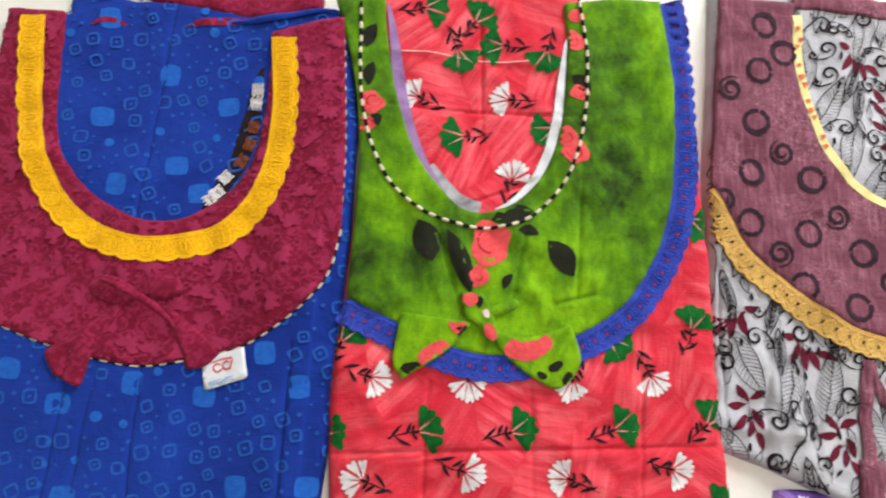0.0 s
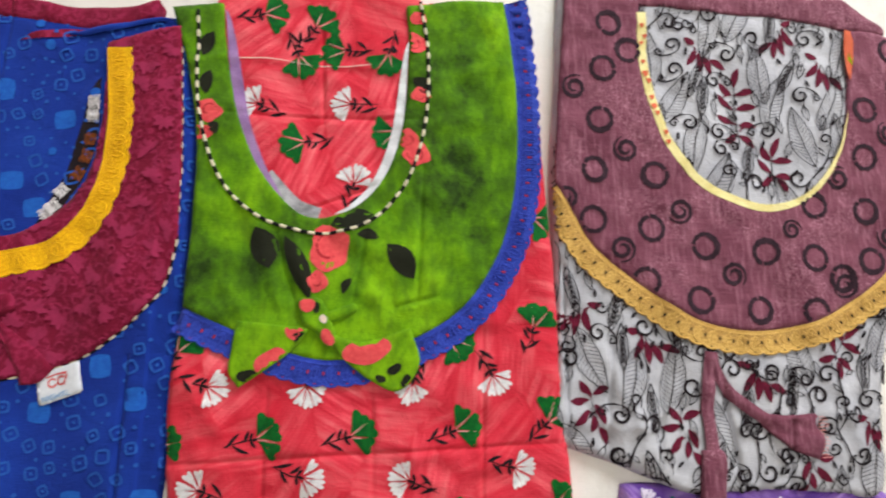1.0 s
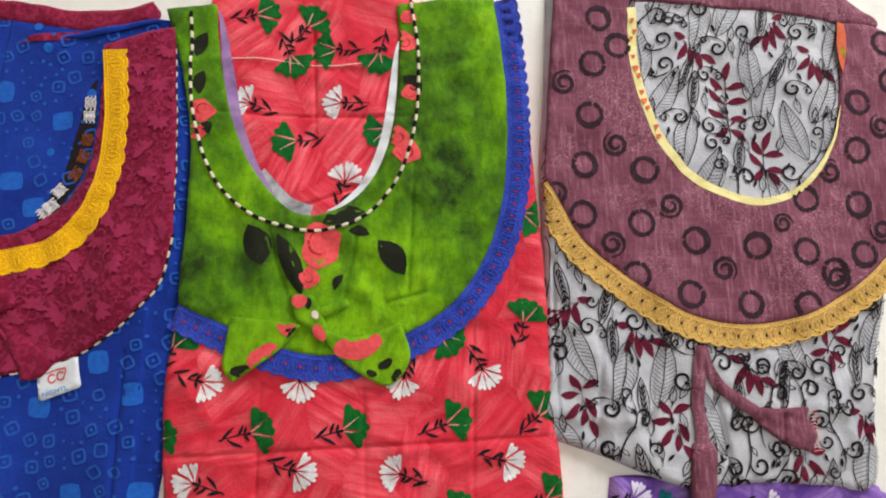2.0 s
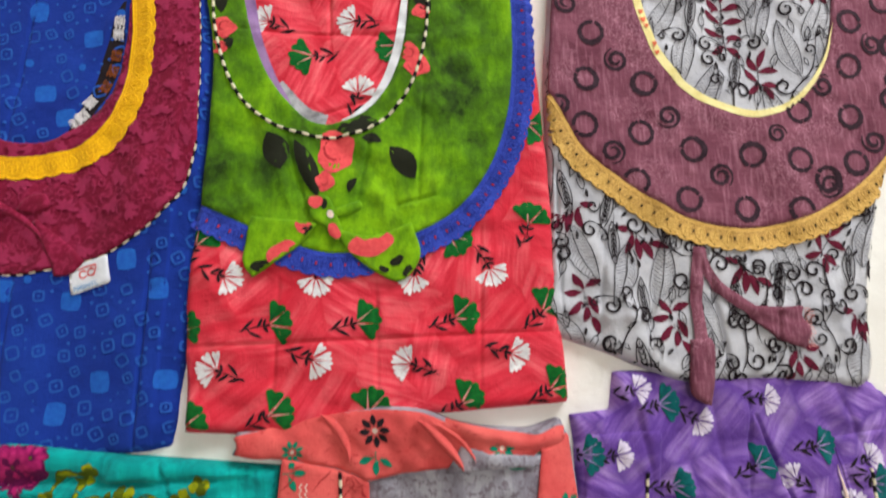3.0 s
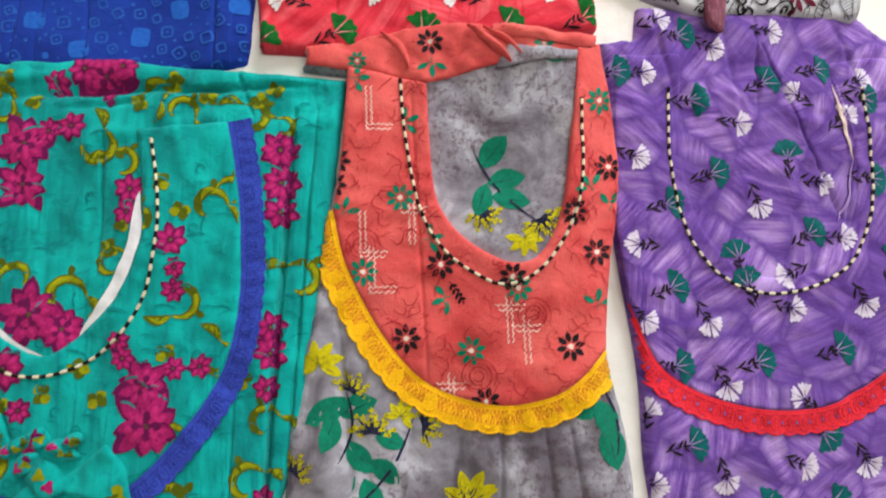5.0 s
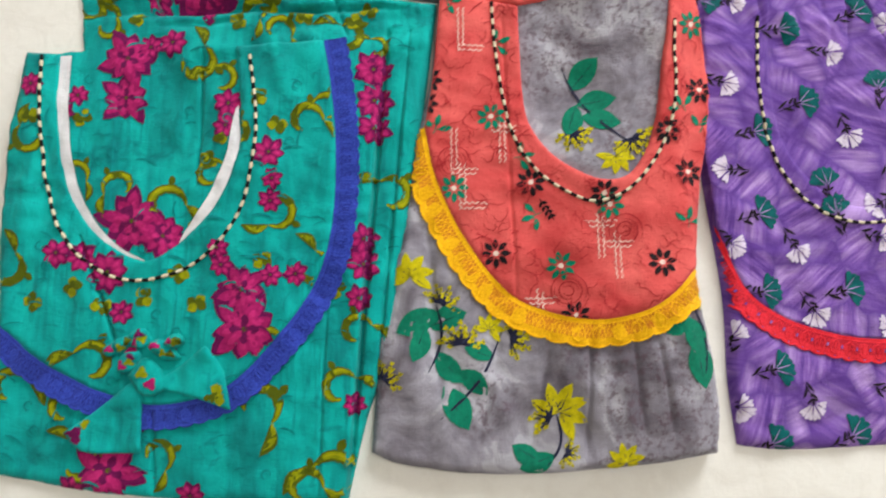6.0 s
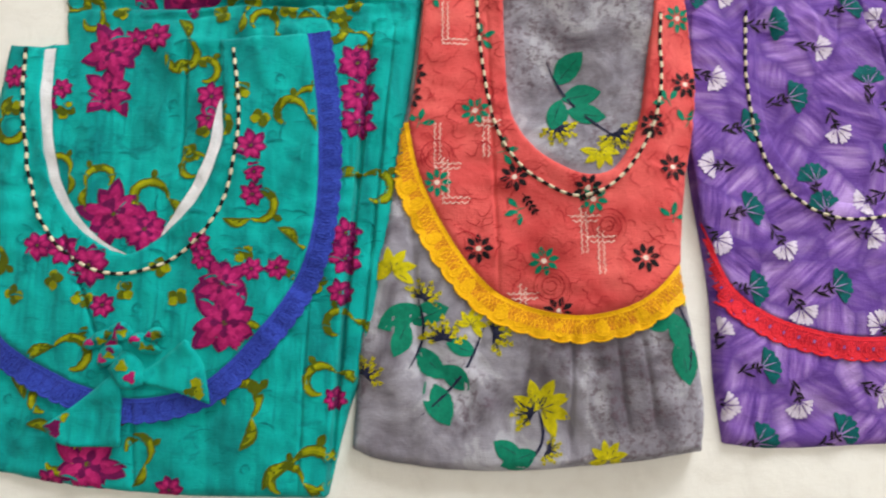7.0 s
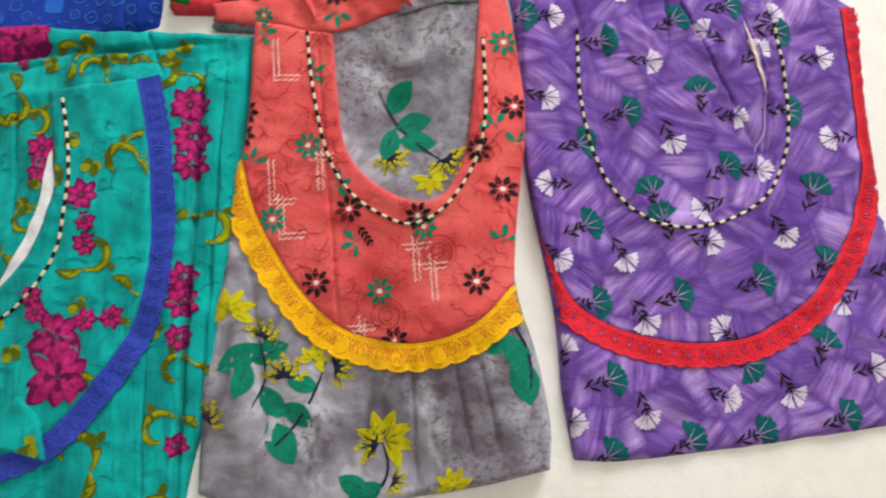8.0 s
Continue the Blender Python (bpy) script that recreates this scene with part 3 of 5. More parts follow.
slab("floor", -1.9, -2.6, -0.12, 2.4, 2.4, 0.0, SHEET, label="cream white floor covering, smooth and faintly creased", category="floor")
slab("wall_west", -2.0, -2.7, -0.12, -1.9, 2.5, 2.6, WALL, label="plain off-white painted wall", category="wall")
slab("wall_east", 2.4, -2.7, -0.12, 2.5, 2.5, 2.6, WALL, label="plain off-white painted wall", category="wall")
slab("wall_south", -1.9, -2.7, -0.12, 2.4, -2.6, 2.6, WALL, label="plain off-white painted wall", category="wall")
slab("ceiling", -2.0, -2.7, 2.6, 2.5, 2.5, 2.7, WALL, label="plain off-white ceiling", category="ceiling")


def wall_with_window():
    """The north wall, in one piece round its opening."""
    bm = bmesh.new()
    for x0, x1, z0, z1 in ((-1.9, 0.75, -0.12, 2.6), (2.25, 2.4, -0.12, 2.6), (0.75, 2.25, -0.12, 0.9), (0.75, 2.25, 2.2, 2.6)):
        made = bmesh.ops.create_cube(bm, size=1.0)["verts"]
        for v in made:
            v.co = ((x0 + x1) / 2 + v.co.x * (x1 - x0), 2.45 + v.co.y * 0.1, (z0 + z1) / 2 + v.co.z * (z1 - z0))
    me = bpy.data.meshes.new("wall_north")
    bm.to_mesh(me)
    bm.free()
    me.materials.append(WALL)
    return tagged(new("wall_north", me), "plain off-white wall with a window opening", "wall", "", "structure")


wall_with_window()


def nightdress(label):
    return tagged(new("nightdress"), label, "nightdress", "nightdresses laid out in two rows")


# ---- blue nightdress with a maroon yoke ----
blue_dress = nightdress("folded royal blue cotton nightdress with a maroon yoke and yellow lace")
S1 = total(slope(0.0150, 0.006, 0.020), ripples(11, 0.0022, 0.09), ripples(12, 0.0013, 0.05, along=0),
           crease(-262, -70, -285, -250, -5.7, 1.4), crease(-205, -78, -212, -250, -5.7, 1.4), step_up(-70, -255, -58, 80, 2.4, 1.0, 260), crease(-203, 262, -221, 44, -5.2, 1.4), crease(-300, -60, -330, -240, 2.2, 7.0), crease(-240, -80, -262, -240, -4.0, 1.6), crease(-86, -250, -80, -60, -4.5, 1.6), ripples(13, 0.0007, 0.028), wrinkles(14, -370, -240, -40, 260, 40, 1.3))
b1 = Sheet("body", ring(spl([(-300, 235), (-300, 266)]), spl([(-300, 266), (-247, 253), (-190, 252), (-123, 244), (-66, 254), (-52, 252)]), spl([(-52, 252), (-46, 236), (-34, 160), (-33, 97), (-38, -65), (-50, -212), (-53, -243)]),
                        spl([(-53, -243), (-150, -246), (-250, -240), (-362, -236)]), spl([(-362, -236), (-372, -120), (-366, 0), (-360, 120), (-344, 225)])),
           total(S1, dip(-210, 150, 60, 3.0)), BLUE, blue_dress, rim=0.009, to_floor=True, label="royal blue cotton printed with paler squares")
NECK1 = spl([(-300, 232), (-299, 147), (-291, 105), (-268, 73), (-241, 54), (-206, 42), (-165, 52), (-128, 90), (-114, 150), (-113, 222)])
SEAM1 = spl([(-372, 60), (-364, 0), (-340, -36), (-322, -51), (-279, -67), (-241, -77), (-203, -82), (-162, -75), (-120, -63), (-88, -40), (-63, -15), (-50, 8), (-42, 44)])
y1 = Sheet("yoke", ring(spl([(-348, 232), (-356, 160), (-372, 60)]), SEAM1, spl([(-42, 44), (-42, 123), (-49, 243)]), spl([(-49, 243), (-80, 234), (-113, 222)]), NECK1[::-1], spl([(-300, 232), (-348, 232)])),
           S1, MAROON, blue_dress, lift=0.0042, rim=0.0022, fall=0.0052, label="maroon cotton yoke with a tone-on-tone floral print")
cord("piping", SEAM1, b1.top, blue_dress, "black and cream striped piping", dash=0.0062)
cord("side_piping", spl([(-43, 60), (-43, 123), (-50, 246)]), b1.top, blue_dress, "black and white striped piping", dash=0.0058)
LACE1 = spl([(-314, 226), (-308, 136), (-290, 80), (-260, 45), (-220, 29), (-181, 31), (-143, 45), (-117, 83), (-108, 147), (-113, 216)])
lace("neck_lace", LACE1, 0.0225, y1.top, LACE_SUN, blue_dress, "scalloped yellow cotton lace", pitch=0.0145, side=-1, lift=0.0016)
strip("facing", spl([(-165, 47), (-146, 68), (-128, 98), (-118, 140), (-118, 190)]), 0.0, 0.017, b1.top, INK_BLACK, blue_dress, "black inner facing printed with white and rust blocks", lift=0.0012, taper=True)

# ---- coral pink nightdress with a green yoke ----
pink_dress = nightdress("coral pink nightdress with a mottled green yoke and blue lace")
S2 = total(flat(0.0165), ripples(21, 0.0022, 0.10), ripples(22, 0.0013, 0.045), crease(80, 270, 83, 150, -3.1, 1.8), crease(-50, -152, 310, -140, -2.6, 2.1), crease(-20, 160, 175, 156, -2.5, 2.1), crease(64, 66, 140, 96, -3.1, 1.8), crease(40, -90, 36, -230, -2.3, 2.1), crease(230, -40, 226, -220, -2.3, 2.1), crease(130, -90, 133, -225, -1.9, 2.1), crease(-44, -60, 20, -150, 2.0, 6.0), crease(-20, 214, 170, 206, 1.6, 3.0), ripples(23, 0.0008, 0.028), wrinkles(25, -40, -225, 305, -60, 46, 1.8, 35), wrinkles(26, -30, -60, 300, 290, 26, 1.3))
b2 = Sheet("body", ring(spl([(-33, 230), (-15, 300)]), spl([(-15, 300), (165, 300)]), spl([(165, 300), (176, 281)]), spl([(176, 281), (266, 281)]), spl([(266, 281), (272, 240), (283, 236)]), spl([(283, 236), (291, 124), (299, 6), (302, -96), (309, -190), (307, -206)]),
                        spl([(307, -206), (220, -212), (146, -218), (42, -230), (-39, -227)]), spl([(-39, -227), (-45, -113), (-38, -20), (-29, 108)])),
           total(S2, dip(80, 170, 50, 3.0)), PINK, pink_dress, rim=0.009, to_floor=True, label="coral pink cotton printed with white and green flowers")
NECK2 = spl([(-12, 268), (-8, 225), (4, 164), (24, 111), (57, 70), (83, 61), (114, 72), (140, 100), (157, 150), (163, 230), (160, 270)])
SEAM2 = spl([(-34, -19), (5, -37), (55, -58), (95, -66), (141, -58), (202, -28), (240, 19), (260, 79), (266, 151), (262, 225), (256, 281)])
y2 = Sheet("yoke", ring(spl([(-58, 262), (-38, 190), (-29, 108), (-34, -19)]), SEAM2, spl([(256, 281), (210, 278), (160, 270)]), NECK2[::-1], spl([(-12, 268), (-58, 262)])),
           total(S2, crease(44, 48, 66, -30, -3.2, 2.2), crease(124, 46, 112, -14, -3.2, 2.2), crease(60, 48, 78, -24, 2.2, 4.0), crease(-10, 20, 20, -30, 1.9, 6.0), crease(150, -20, 190, -10, -3.2, 2.2), crease(176, 110, 170, -20, -2.6, 2.0), crease(30, 40, 54, -34, 2.0, 4.0), ripples(24, 0.0008, 0.03), wrinkles(27, 10, -40, 150, 50, 20, 1.6, 95)), GREEN, pink_dress, lift=0.0042, rim=0.0022, fall=0.0052, label="mottled lime green cotton yoke with dark leaves")
lace("yoke_lace", SEAM2, 0.0235, total(b2.top, flat(0.0)), LACE_BLUE, pink_dress, "royal blue cotton lace", pitch=0.012, lift=0.0026, within=ring(spl([(-44, -150), (-44, 320)]), spl([(-44, 320), (320, 320)]), spl([(320, 320), (320, -150)]), spl([(320, -150), (-44, -150)])), eyes=INK_RED_SOFT)
cord("piping", spl([(-34, 258), (-29, 162), (-8, 98), (26, 63), (68, 48), (99, 48), (130, 60), (161, 96), (178, 152), (181, 220), (174, 274)]), y2.top, pink_dress, "black and white striped piping", dash=0.0064)
strip("lining", spl([(-10, 262), (2, 164), (22, 111), (48, 77)]), 0.0, 0.0115, b2.top, LILAC_LINING, pink_dress, "lilac inner lining of the neck", lift=0.0022, taper=True)
strip("lining", spl([(30, 98), (57, 69), (80, 60)]), 0.0, 0.011, b2.top, GREY_LINING, pink_dress, "grey inner lining of the neck", lift=0.0019)
strip("lining", spl([(95, 64), (114, 72), (140, 100), (157, 150), (163, 235)]), 0.0, 0.009, b2.top, WHITE_LINING, pink_dress, "white inner lining of the neck", lift=0.0022, taper=True)

# ---- pale grey vine nightdress with a plum yoke ----
vine_dress = nightdress("folded pale grey leaf-print nightdress with a plum ring-print yoke")
S3 = total(flat(0.0140), ripples(31, 0.0022, 0.10), ripples(32, 0.0013, 0.045), crease(330, -40, 390, -165, 3.8, 8.0), crease(402, -60, 385, -180, -3.9, 3.0), crease(308, 20, 306, -120, -5.2, 1.8), crease(352, -30, 340, -160, -3.3, 3.0), crease(300, -120, 380, -130, 3.2, 7.0), crease(448, -70, 470, -190, -5.7, 2.2), crease(560, -60, 590, -190, 2.4, 6.0), crease(520, -70, 510, -190, -4.7, 2.2), ripples(33, 0.0009, 0.03), wrinkles(34, 290, -195, 600, 0, 40, 2.0, 80), wrinkles(35, 300, 0, 690, 280, 26, 1.1))
b3 = Sheet("body", ring(spl([(313, 300), (307, 197), (299, 111), (299, 46), (298, -69), (288, -126)]), spl([(288, -126), (300, -143), (353, -163), (410, -186), (448, -191), (505, -188), (591, -197)]),
                        spl([(591, -197), (603, -185), (611, -119), (628, -30), (660, 46), (690, 120), (702, 222)]), spl([(702, 222), (657, 263), (610, 300)]), spl([(610, 300), (313, 300)])),
           total(S3, dip(505, 190, 65, 3.0)), PALE, vine_dress, rim=0.009, to_floor=True, label="pale grey cotton with black vines and wine leaves")
NECK3 = spl([(394, 288), (394, 212), (410, 146), (436, 105), (474, 82), (513, 74), (555, 89), (589, 130), (608, 203), (611, 262)])
SEAM3 = spl([(303, 95), (312, 78), (336, 37), (378, 1), (431, -32), (485, -43), (542, -35), (590, -13), (633, 20), (660, 52)])
y3 = Sheet("yoke", ring(spl([(318, 290), (309, 197), (302, 110), (303, 95)]), SEAM3, spl([(660, 52), (688, 120), (700, 220)]), spl([(700, 220), (660, 255), (611, 262)]), NECK3[::-1], spl([(394, 288), (318, 290)])),
           S3, PLUM, vine_dress, lift=0.0042, rim=0.0022, fall=0.0052, label="dusty plum cotton yoke with brushed black rings")
lace("yoke_lace", SEAM3, 0.0225, b3.top, LACE_TAN, vine_dress, "tan cotton lace", pitch=0.013, lift=0.0026, within=b3.loop, eyes=INK_CHAR)
strip("facing", spl([(391, 275), (391, 212), (407, 146), (434, 103), (474, 79), (513, 71), (555, 86), (588, 127), (603, 176)]), 0.0, 0.0088, b3.top, CREAM_LINING, vine_dress, "pale yellow neck facing with orange flecks", lift=0.0046, taper="end")

# ---- teal nightdress ----
teal_dress = nightdress("folded teal cotton nightdress with magenta flowers and royal blue lace")
S4 = total(flat(0.0160), ripples(41, 0.0022, 0.10), ripples(42, 0.0013, 0.05), crease(-184, -315, -186, -450, -5.7, 1.4), step_up(-265, -505, -266, -300, 1.6, 0.9, 60), step_up(-42, -760, -7, -290, 5.0, 1.2, 260), crease(-39, -750, -4, -290, -9.0, 2.2), crease(-10, -700, 20, -300, 2.5, 7), crease(-22, -740, 18, -290, -5.7, 1.4), ripples(43, 0.0009, 0.03), crease(-300, -262, -200, -250, 3.0, 6), crease(-120, -272, 20, -266, -5.0, 3), crease(-60, -252, -44, -300, -4.0, 2), crease(-230, -290, -150, -282, -4.0, 3), crease(-20, -262, 36, -268, 2.4, 5), crease(-340, -330, -345, -560, 1.6, 8), crease(-215, -660, -212, -745, -4.2, 1.4), crease(-60, -560, -66, -740, -3.1, 1.4), crease(-250, -272, -110, -264, -9.0, 6), crease(-100, -285, 30, -280, -2.2, 6.0),
           crease(-290, -500, -246, -612, -5.7, 1.4), crease(-330, -276, -150, -268, -8.0, 5.0), crease(-150, -268, -60, -272, -6.0, 4.0), wrinkles(44, -370, -740, 30, -250, 60, 1.5), wrinkles(45, -300, -320, 40, -250, 26, 2.2, 10))
b4 = Sheet("body", ring(spl([(-308, -310), (-312, -240)]), spl([(-312, -240), (-200, -236), (-109, -244), (46, -258)]), spl([(46, -258), (28, -400), (2, -590), (-23, -673), (-40, -746)]),
                        spl([(-40, -746), (-169, -743), (-270, -732), (-362, -715)]), spl([(-362, -715), (-363, -668), (-376, -652), (-380, -623), (-360, -571), (-364, -481), (-361, -398), (-354, -318)]), spl([(-354, -318), (-308, -310)])),
           total(S4, dip(-235, -400, 60, 3.0)), TEAL, teal_dress, rim=0.010, to_floor=True, label="teal cotton printed with magenta flowers and olive scrolls")
NECK4 = spl([(-322, -320), (-318, -385), (-305, -452), (-283, -490), (-254, -514), (-225, -524), (-197, -505), (-165, -470), (-147, -422), (-146, -370), (-152, -312)])
SEAM4 = spl([(-356, -582), (-309, -620), (-256, -645), (-209, -655), (-154, -642), (-114, -606), (-78, -558), (-58, -504), (-53, -421), (-60, -346), (-67, -306)])
y4 = Sheet("yoke", ring(spl([(-353, -319), (-361, -398), (-363, -481), (-356, -582)]), SEAM4, spl([(-67, -306), (-110, -308), (-152, -312)]), NECK4[::-1], spl([(-322, -320), (-353, -319)])),
           S4, TEAL, teal_dress, lift=0.0042, rim=0.0022, fall=0.0052, label="teal cotton yoke")
lace("yoke_lace", SEAM4, 0.0225, b4.top, LACE_BLUE, teal_dress, "royal blue cotton lace", pitch=0.0115, lift=0.0032, within=b4.loop)
cord("piping", spl([(-338, -322), (-332, -397), (-322, -458), (-299, -507), (-263, -536), (-226, -542), (-190, -530), (-160, -505), (-140, -467), (-131, -416), (-131, -376), (-139, -321)]), y4.top, teal_dress, "black and cream striped piping", dash=0.0062)
strip("lining", spl([(-324, -322), (-320, -385), (-307, -452), (-285, -490), (-256, -514), (-226, -524)]), -0.001, 0.0125, b4.top, WHITE_LINING, teal_dress, "white inner lining of the neck", lift=0.0030, taper="end")
strip("lining", spl([(-200, -508), (-165, -470), (-147, -422), (-149, -372)]), -0.001, 0.0115, b4.top, WHITE_LINING, teal_dress, "white inner lining of the neck", lift=0.0030, taper=True)

# ---- grey nightdress with a coral yoke ----
grey_dress = nightdress("folded grey cotton nightdress with a coral yoke and yellow lace")
S5 = total(flat(0.018), ripples(51, 0.0022, 0.10), ripples(52, 0.0013, 0.05), crease(150, -600, 130, -700, -3.1, 2.7), crease(215, -600, 225, -705, 2.7, 6.0), crease(186, -604, 182, -710, -3.7, 2.1), crease(160, -606, 168, -700, 2.0, 5.0), crease(250, -585, 262, -690, -3.1, 2.7), crease(228, -600, 236, -690, -2.6, 2.1), crease(104, -590, 80, -700, -2.6, 3.3), ripples(53, 0.0009, 0.03), crease(110, -280, 118, -560, -2.6, 1.8),
           crease(20, -520, 18, -640, 5.4, 10.0), crease(34, -490, 46, -650, -5.4, 4.0), crease(150, -255, 200, -215, 1.9, 4.0), wrinkles(54, -10, -715, 300, -600, 34, 1.9, 95), wrinkles(56, 40, -580, 310, -250, 24, 1.0))
b5 = Sheet("body", ring(spl([(49, -240), (38, -344), (24, -400), (10, -498), (-10, -590), (-18, -703)]), spl([(-18, -703), (13, -714), (106, -724), (232, -719), (306, -708)]),
                        spl([(306, -708), (311, -662), (305, -600), (294, -545), (293, -475), (315, -353), (312, -250), (303, -216)]), spl([(303, -214), (214, -208), (168, -200), (89, -211), (46, -220), (4, -228)]), spl([(4, -228), (8, -237), (2, -247)]), spl([(2, -247), (24, -250), (49, -253)])),
           total(S5, dip(200, -345, 66, 15.0)), ASH, grey_dress, rim=0.009, to_floor=True, label="cloudy grey cotton with yellow blooms and green leaves")
NECK5 = spl([(126, -268), (127, -321), (131, -378), (146, -411), (172, -434), (205, -449), (232, -441), (254, -406), (266, -355), (275, -298), (284, -228)])
SEAM5 = spl([(32, -394), (44, -448), (74, -510), (109, -554), (145, -574), (191, -584), (234, -578), (265, -561), (290, -535)])
y5 = Sheet("yoke", ring(spl([(49, -250), (40, -344), (32, -394)]), SEAM5, spl([(290, -535), (297, -475), (315, -353), (306, -226)]), spl([(306, -226), (282, -228)]), NECK5[::-1], spl([(126, -268), (88, -258), (49, -250)])),
           S5, CORAL, grey_dress, lift=0.0042, rim=0.0022, fall=0.015, label="coral cotton yoke with small printed flowers")
back5 = Sheet("back_neck", ring(spl([(7, -246), (10, -237), (6, -230)]), spl([(6, -230), (46, -222), (89, -213), (168, -202), (214, -210), (300, -216)]), spl([(300, -217), (282, -231)]), spl([(282, -231), (200, -245), (126, -267)]), spl([(126, -267), (88, -257), (49, -251), (24, -249), (7, -246)])),
              total(S5, ripples(55, 0.0022, 0.035), crease(170, -212, 215, -240, 2.5, 4), crease(90, -222, 110, -250, 2.2, 4), crease(40, -232, 70, -246, 2.0, 4), crease(240, -216, 260, -232, -1.8, 2.5)), CORAL, grey_dress, lift=0.0026, rim=0.002, fall=0.003, label="coral cotton back of the neck")
Sheet("back_patch", ring(spl([(211, -225), (250, -229), (283, -232)]), spl([(283, -232), (281, -241)]), spl([(281, -241), (240, -242), (196, -251)]), spl([(196, -251), (211, -225)])), total(S5, ripples(57, 0.001, 0.03)), ASH, grey_dress, lift=0.0052, rim=0.002, fall=0.003, step=0.003, label="grey inside of the back")
strip("back_fold", spl([(172, -204), (190, -220), (216, -242)]), -0.005, 0.005, back5.top, CORAL, grey_dress, "coral fold of the back", lift=0.003, arch=0.005, taper=True)
strip("back_fold", spl([(186, -206), (208, -218), (226, -234)]), -0.003, 0.003, back5.top, CORAL, grey_dress, "coral fold of the back", lift=0.003, arch=0.003, taper=True)
strip("back_fold", spl([(196, -208), (246, -214), (301, -223)]), -0.007, 0.006, back5.top, CORAL, grey_dress, "coral fold of the back", lift=0.002, arch=0.003)
strip("back_fold", spl([(84, -210), (100, -228), (112, -250)]), -0.004, 0.004, back5.top, CORAL, grey_dress, "coral fold of the back", lift=0.001, arch=0.003, taper=True)
lace("yoke_lace", SEAM5, 0.0265, b5.top, LACE_OPEN, grey_dress, "scalloped yellow cotton lace with drop motifs", pitch=0.0175, lift=0.0026, within=b5.loop)
cord("piping", spl([(100, -262), (103, -318), (114, -389), (134, -431), (166, -458), (198, -470), (233, -454), (265, -410), (279, -357), (282, -284)]), y5.top, grey_dress, "black and cream striped piping", dash=0.0062)

# ---- purple nightdress ----
purple_dress = nightdress("folded purple cotton nightdress with white flowers and red lace")
S6 = total(crease(365, -190, 385, -290, -2.6, 3), crease(400, -185, 430, -280, 2.0, 6), crease(440, -185, 452, -300, -2.4, 3), crease(560, -192, 590, -270, -2.2, 3), crease(330, -560, 420, -690, 1.8, 9), crease(560, -620, 640, -680, 1.8, 9), crease(345, -420, 350, -540, -1.6, 3), flat(0.0140), ripples(61, 0.0022, 0.10), ripples(62, 0.0013, 0.05), step_up(550, -412, 480, -225, 4.0, 1.0, 50), crease(551, -412, 483, -225, -9.0, 2.0), crease(520, -420, 440, -260, 2.4, 9), crease(352, -180, 440, -330, 3.0, 8.0), step_up(575, -330, 555, -240, 1.6, 0.8, 60), crease(556, -420, 574, -330, -6.2, 1.3), crease(480, -190, 470, -300, -3.6, 1.8), crease(320, -300, 380, -310, 2.0, 6.0), ripples(63, 0.0009, 0.03), wrinkles(64, 320, -700, 690, -190, 80, 1.6), wrinkles(65, 330, -310, 600, -190, 30, 2.4, 110))
b6 = Sheet("body", ring(spl([(311, -218), (349, -214)]), spl([(349, -214), (354, -180)]), spl([(354, -180), (468, -184), (596, -190)]), spl([(596, -190), (633, -216), (685, -262)]), spl([(685, -262), (674, -379), (672, -480), (690, -560), (702, -690)]),
                        spl([(702, -690), (638, -695), (474, -704), (372, -706), (331, -702)]), spl([(331, -702), (326, -640), (326, -555), (311, -407), (314, -260), (311, -218)])),
           S6, VIOLET, purple_dress, rim=0.009, to_floor=True, label="purple cotton printed with white and green flowers")
NECK6 = spl([(392, -236), (386, -344), (396, -405), (412, -440), (440, -463), (470, -472), (512, -466), (546, -442), (566, -400), (572, -345), (560, -270), (556, -245)])
SEAM6 = spl([(318, -486), (341, -548), (377, -578), (430, -597), (480, -602), (526, -595), (577, -566), (620, -518), (650, -451), (660, -347), (662, -262)])
y6 = Sheet("yoke", ring(spl([(322, -236), (316, -330), (312, -407), (318, -486)]), SEAM6, spl([(662, -262), (620, -240), (556, -245)]), NECK6[::-1], spl([(392, -236), (322, -236)])),
           S6, VIOLET, purple_dress, lift=0.0012, rim=0.002, fall=0.0015, label="purple cotton yoke")
lace("yoke_lace", SEAM6, 0.0235, b6.top, LACE_RED, purple_dress, "red cotton lace", pitch=0.0135, lift=0.0016, within=b6.loop, eyes=VIOLET)
cord("piping", spl([(377, -272), (372, -344), (380, -405), (398, -450), (429, -478), (468, -488), (515, -480), (554, -456), (579, -410), (589, -350), (586, -273)]), y6.top, purple_dress, "black and cream striped piping", dash=0.0060)
strip("lining", spl([(567, -352), (563, -310), (555, -270)]), -0.001, 0.0030, y6.top, INK_CREAM, purple_dress, "cream inner edge of the neck", lift=0.001, arch=0.001, taper=True)
strip("neck_edge", spl([(543, -416), (560, -392), (567, -352)]), -0.001, 0.0026, y6.top, INK_LILAC, purple_dress, "pale lilac turned edge", lift=0.001, arch=0.001, taper=True)

# ---- prints, bows and small parts ----


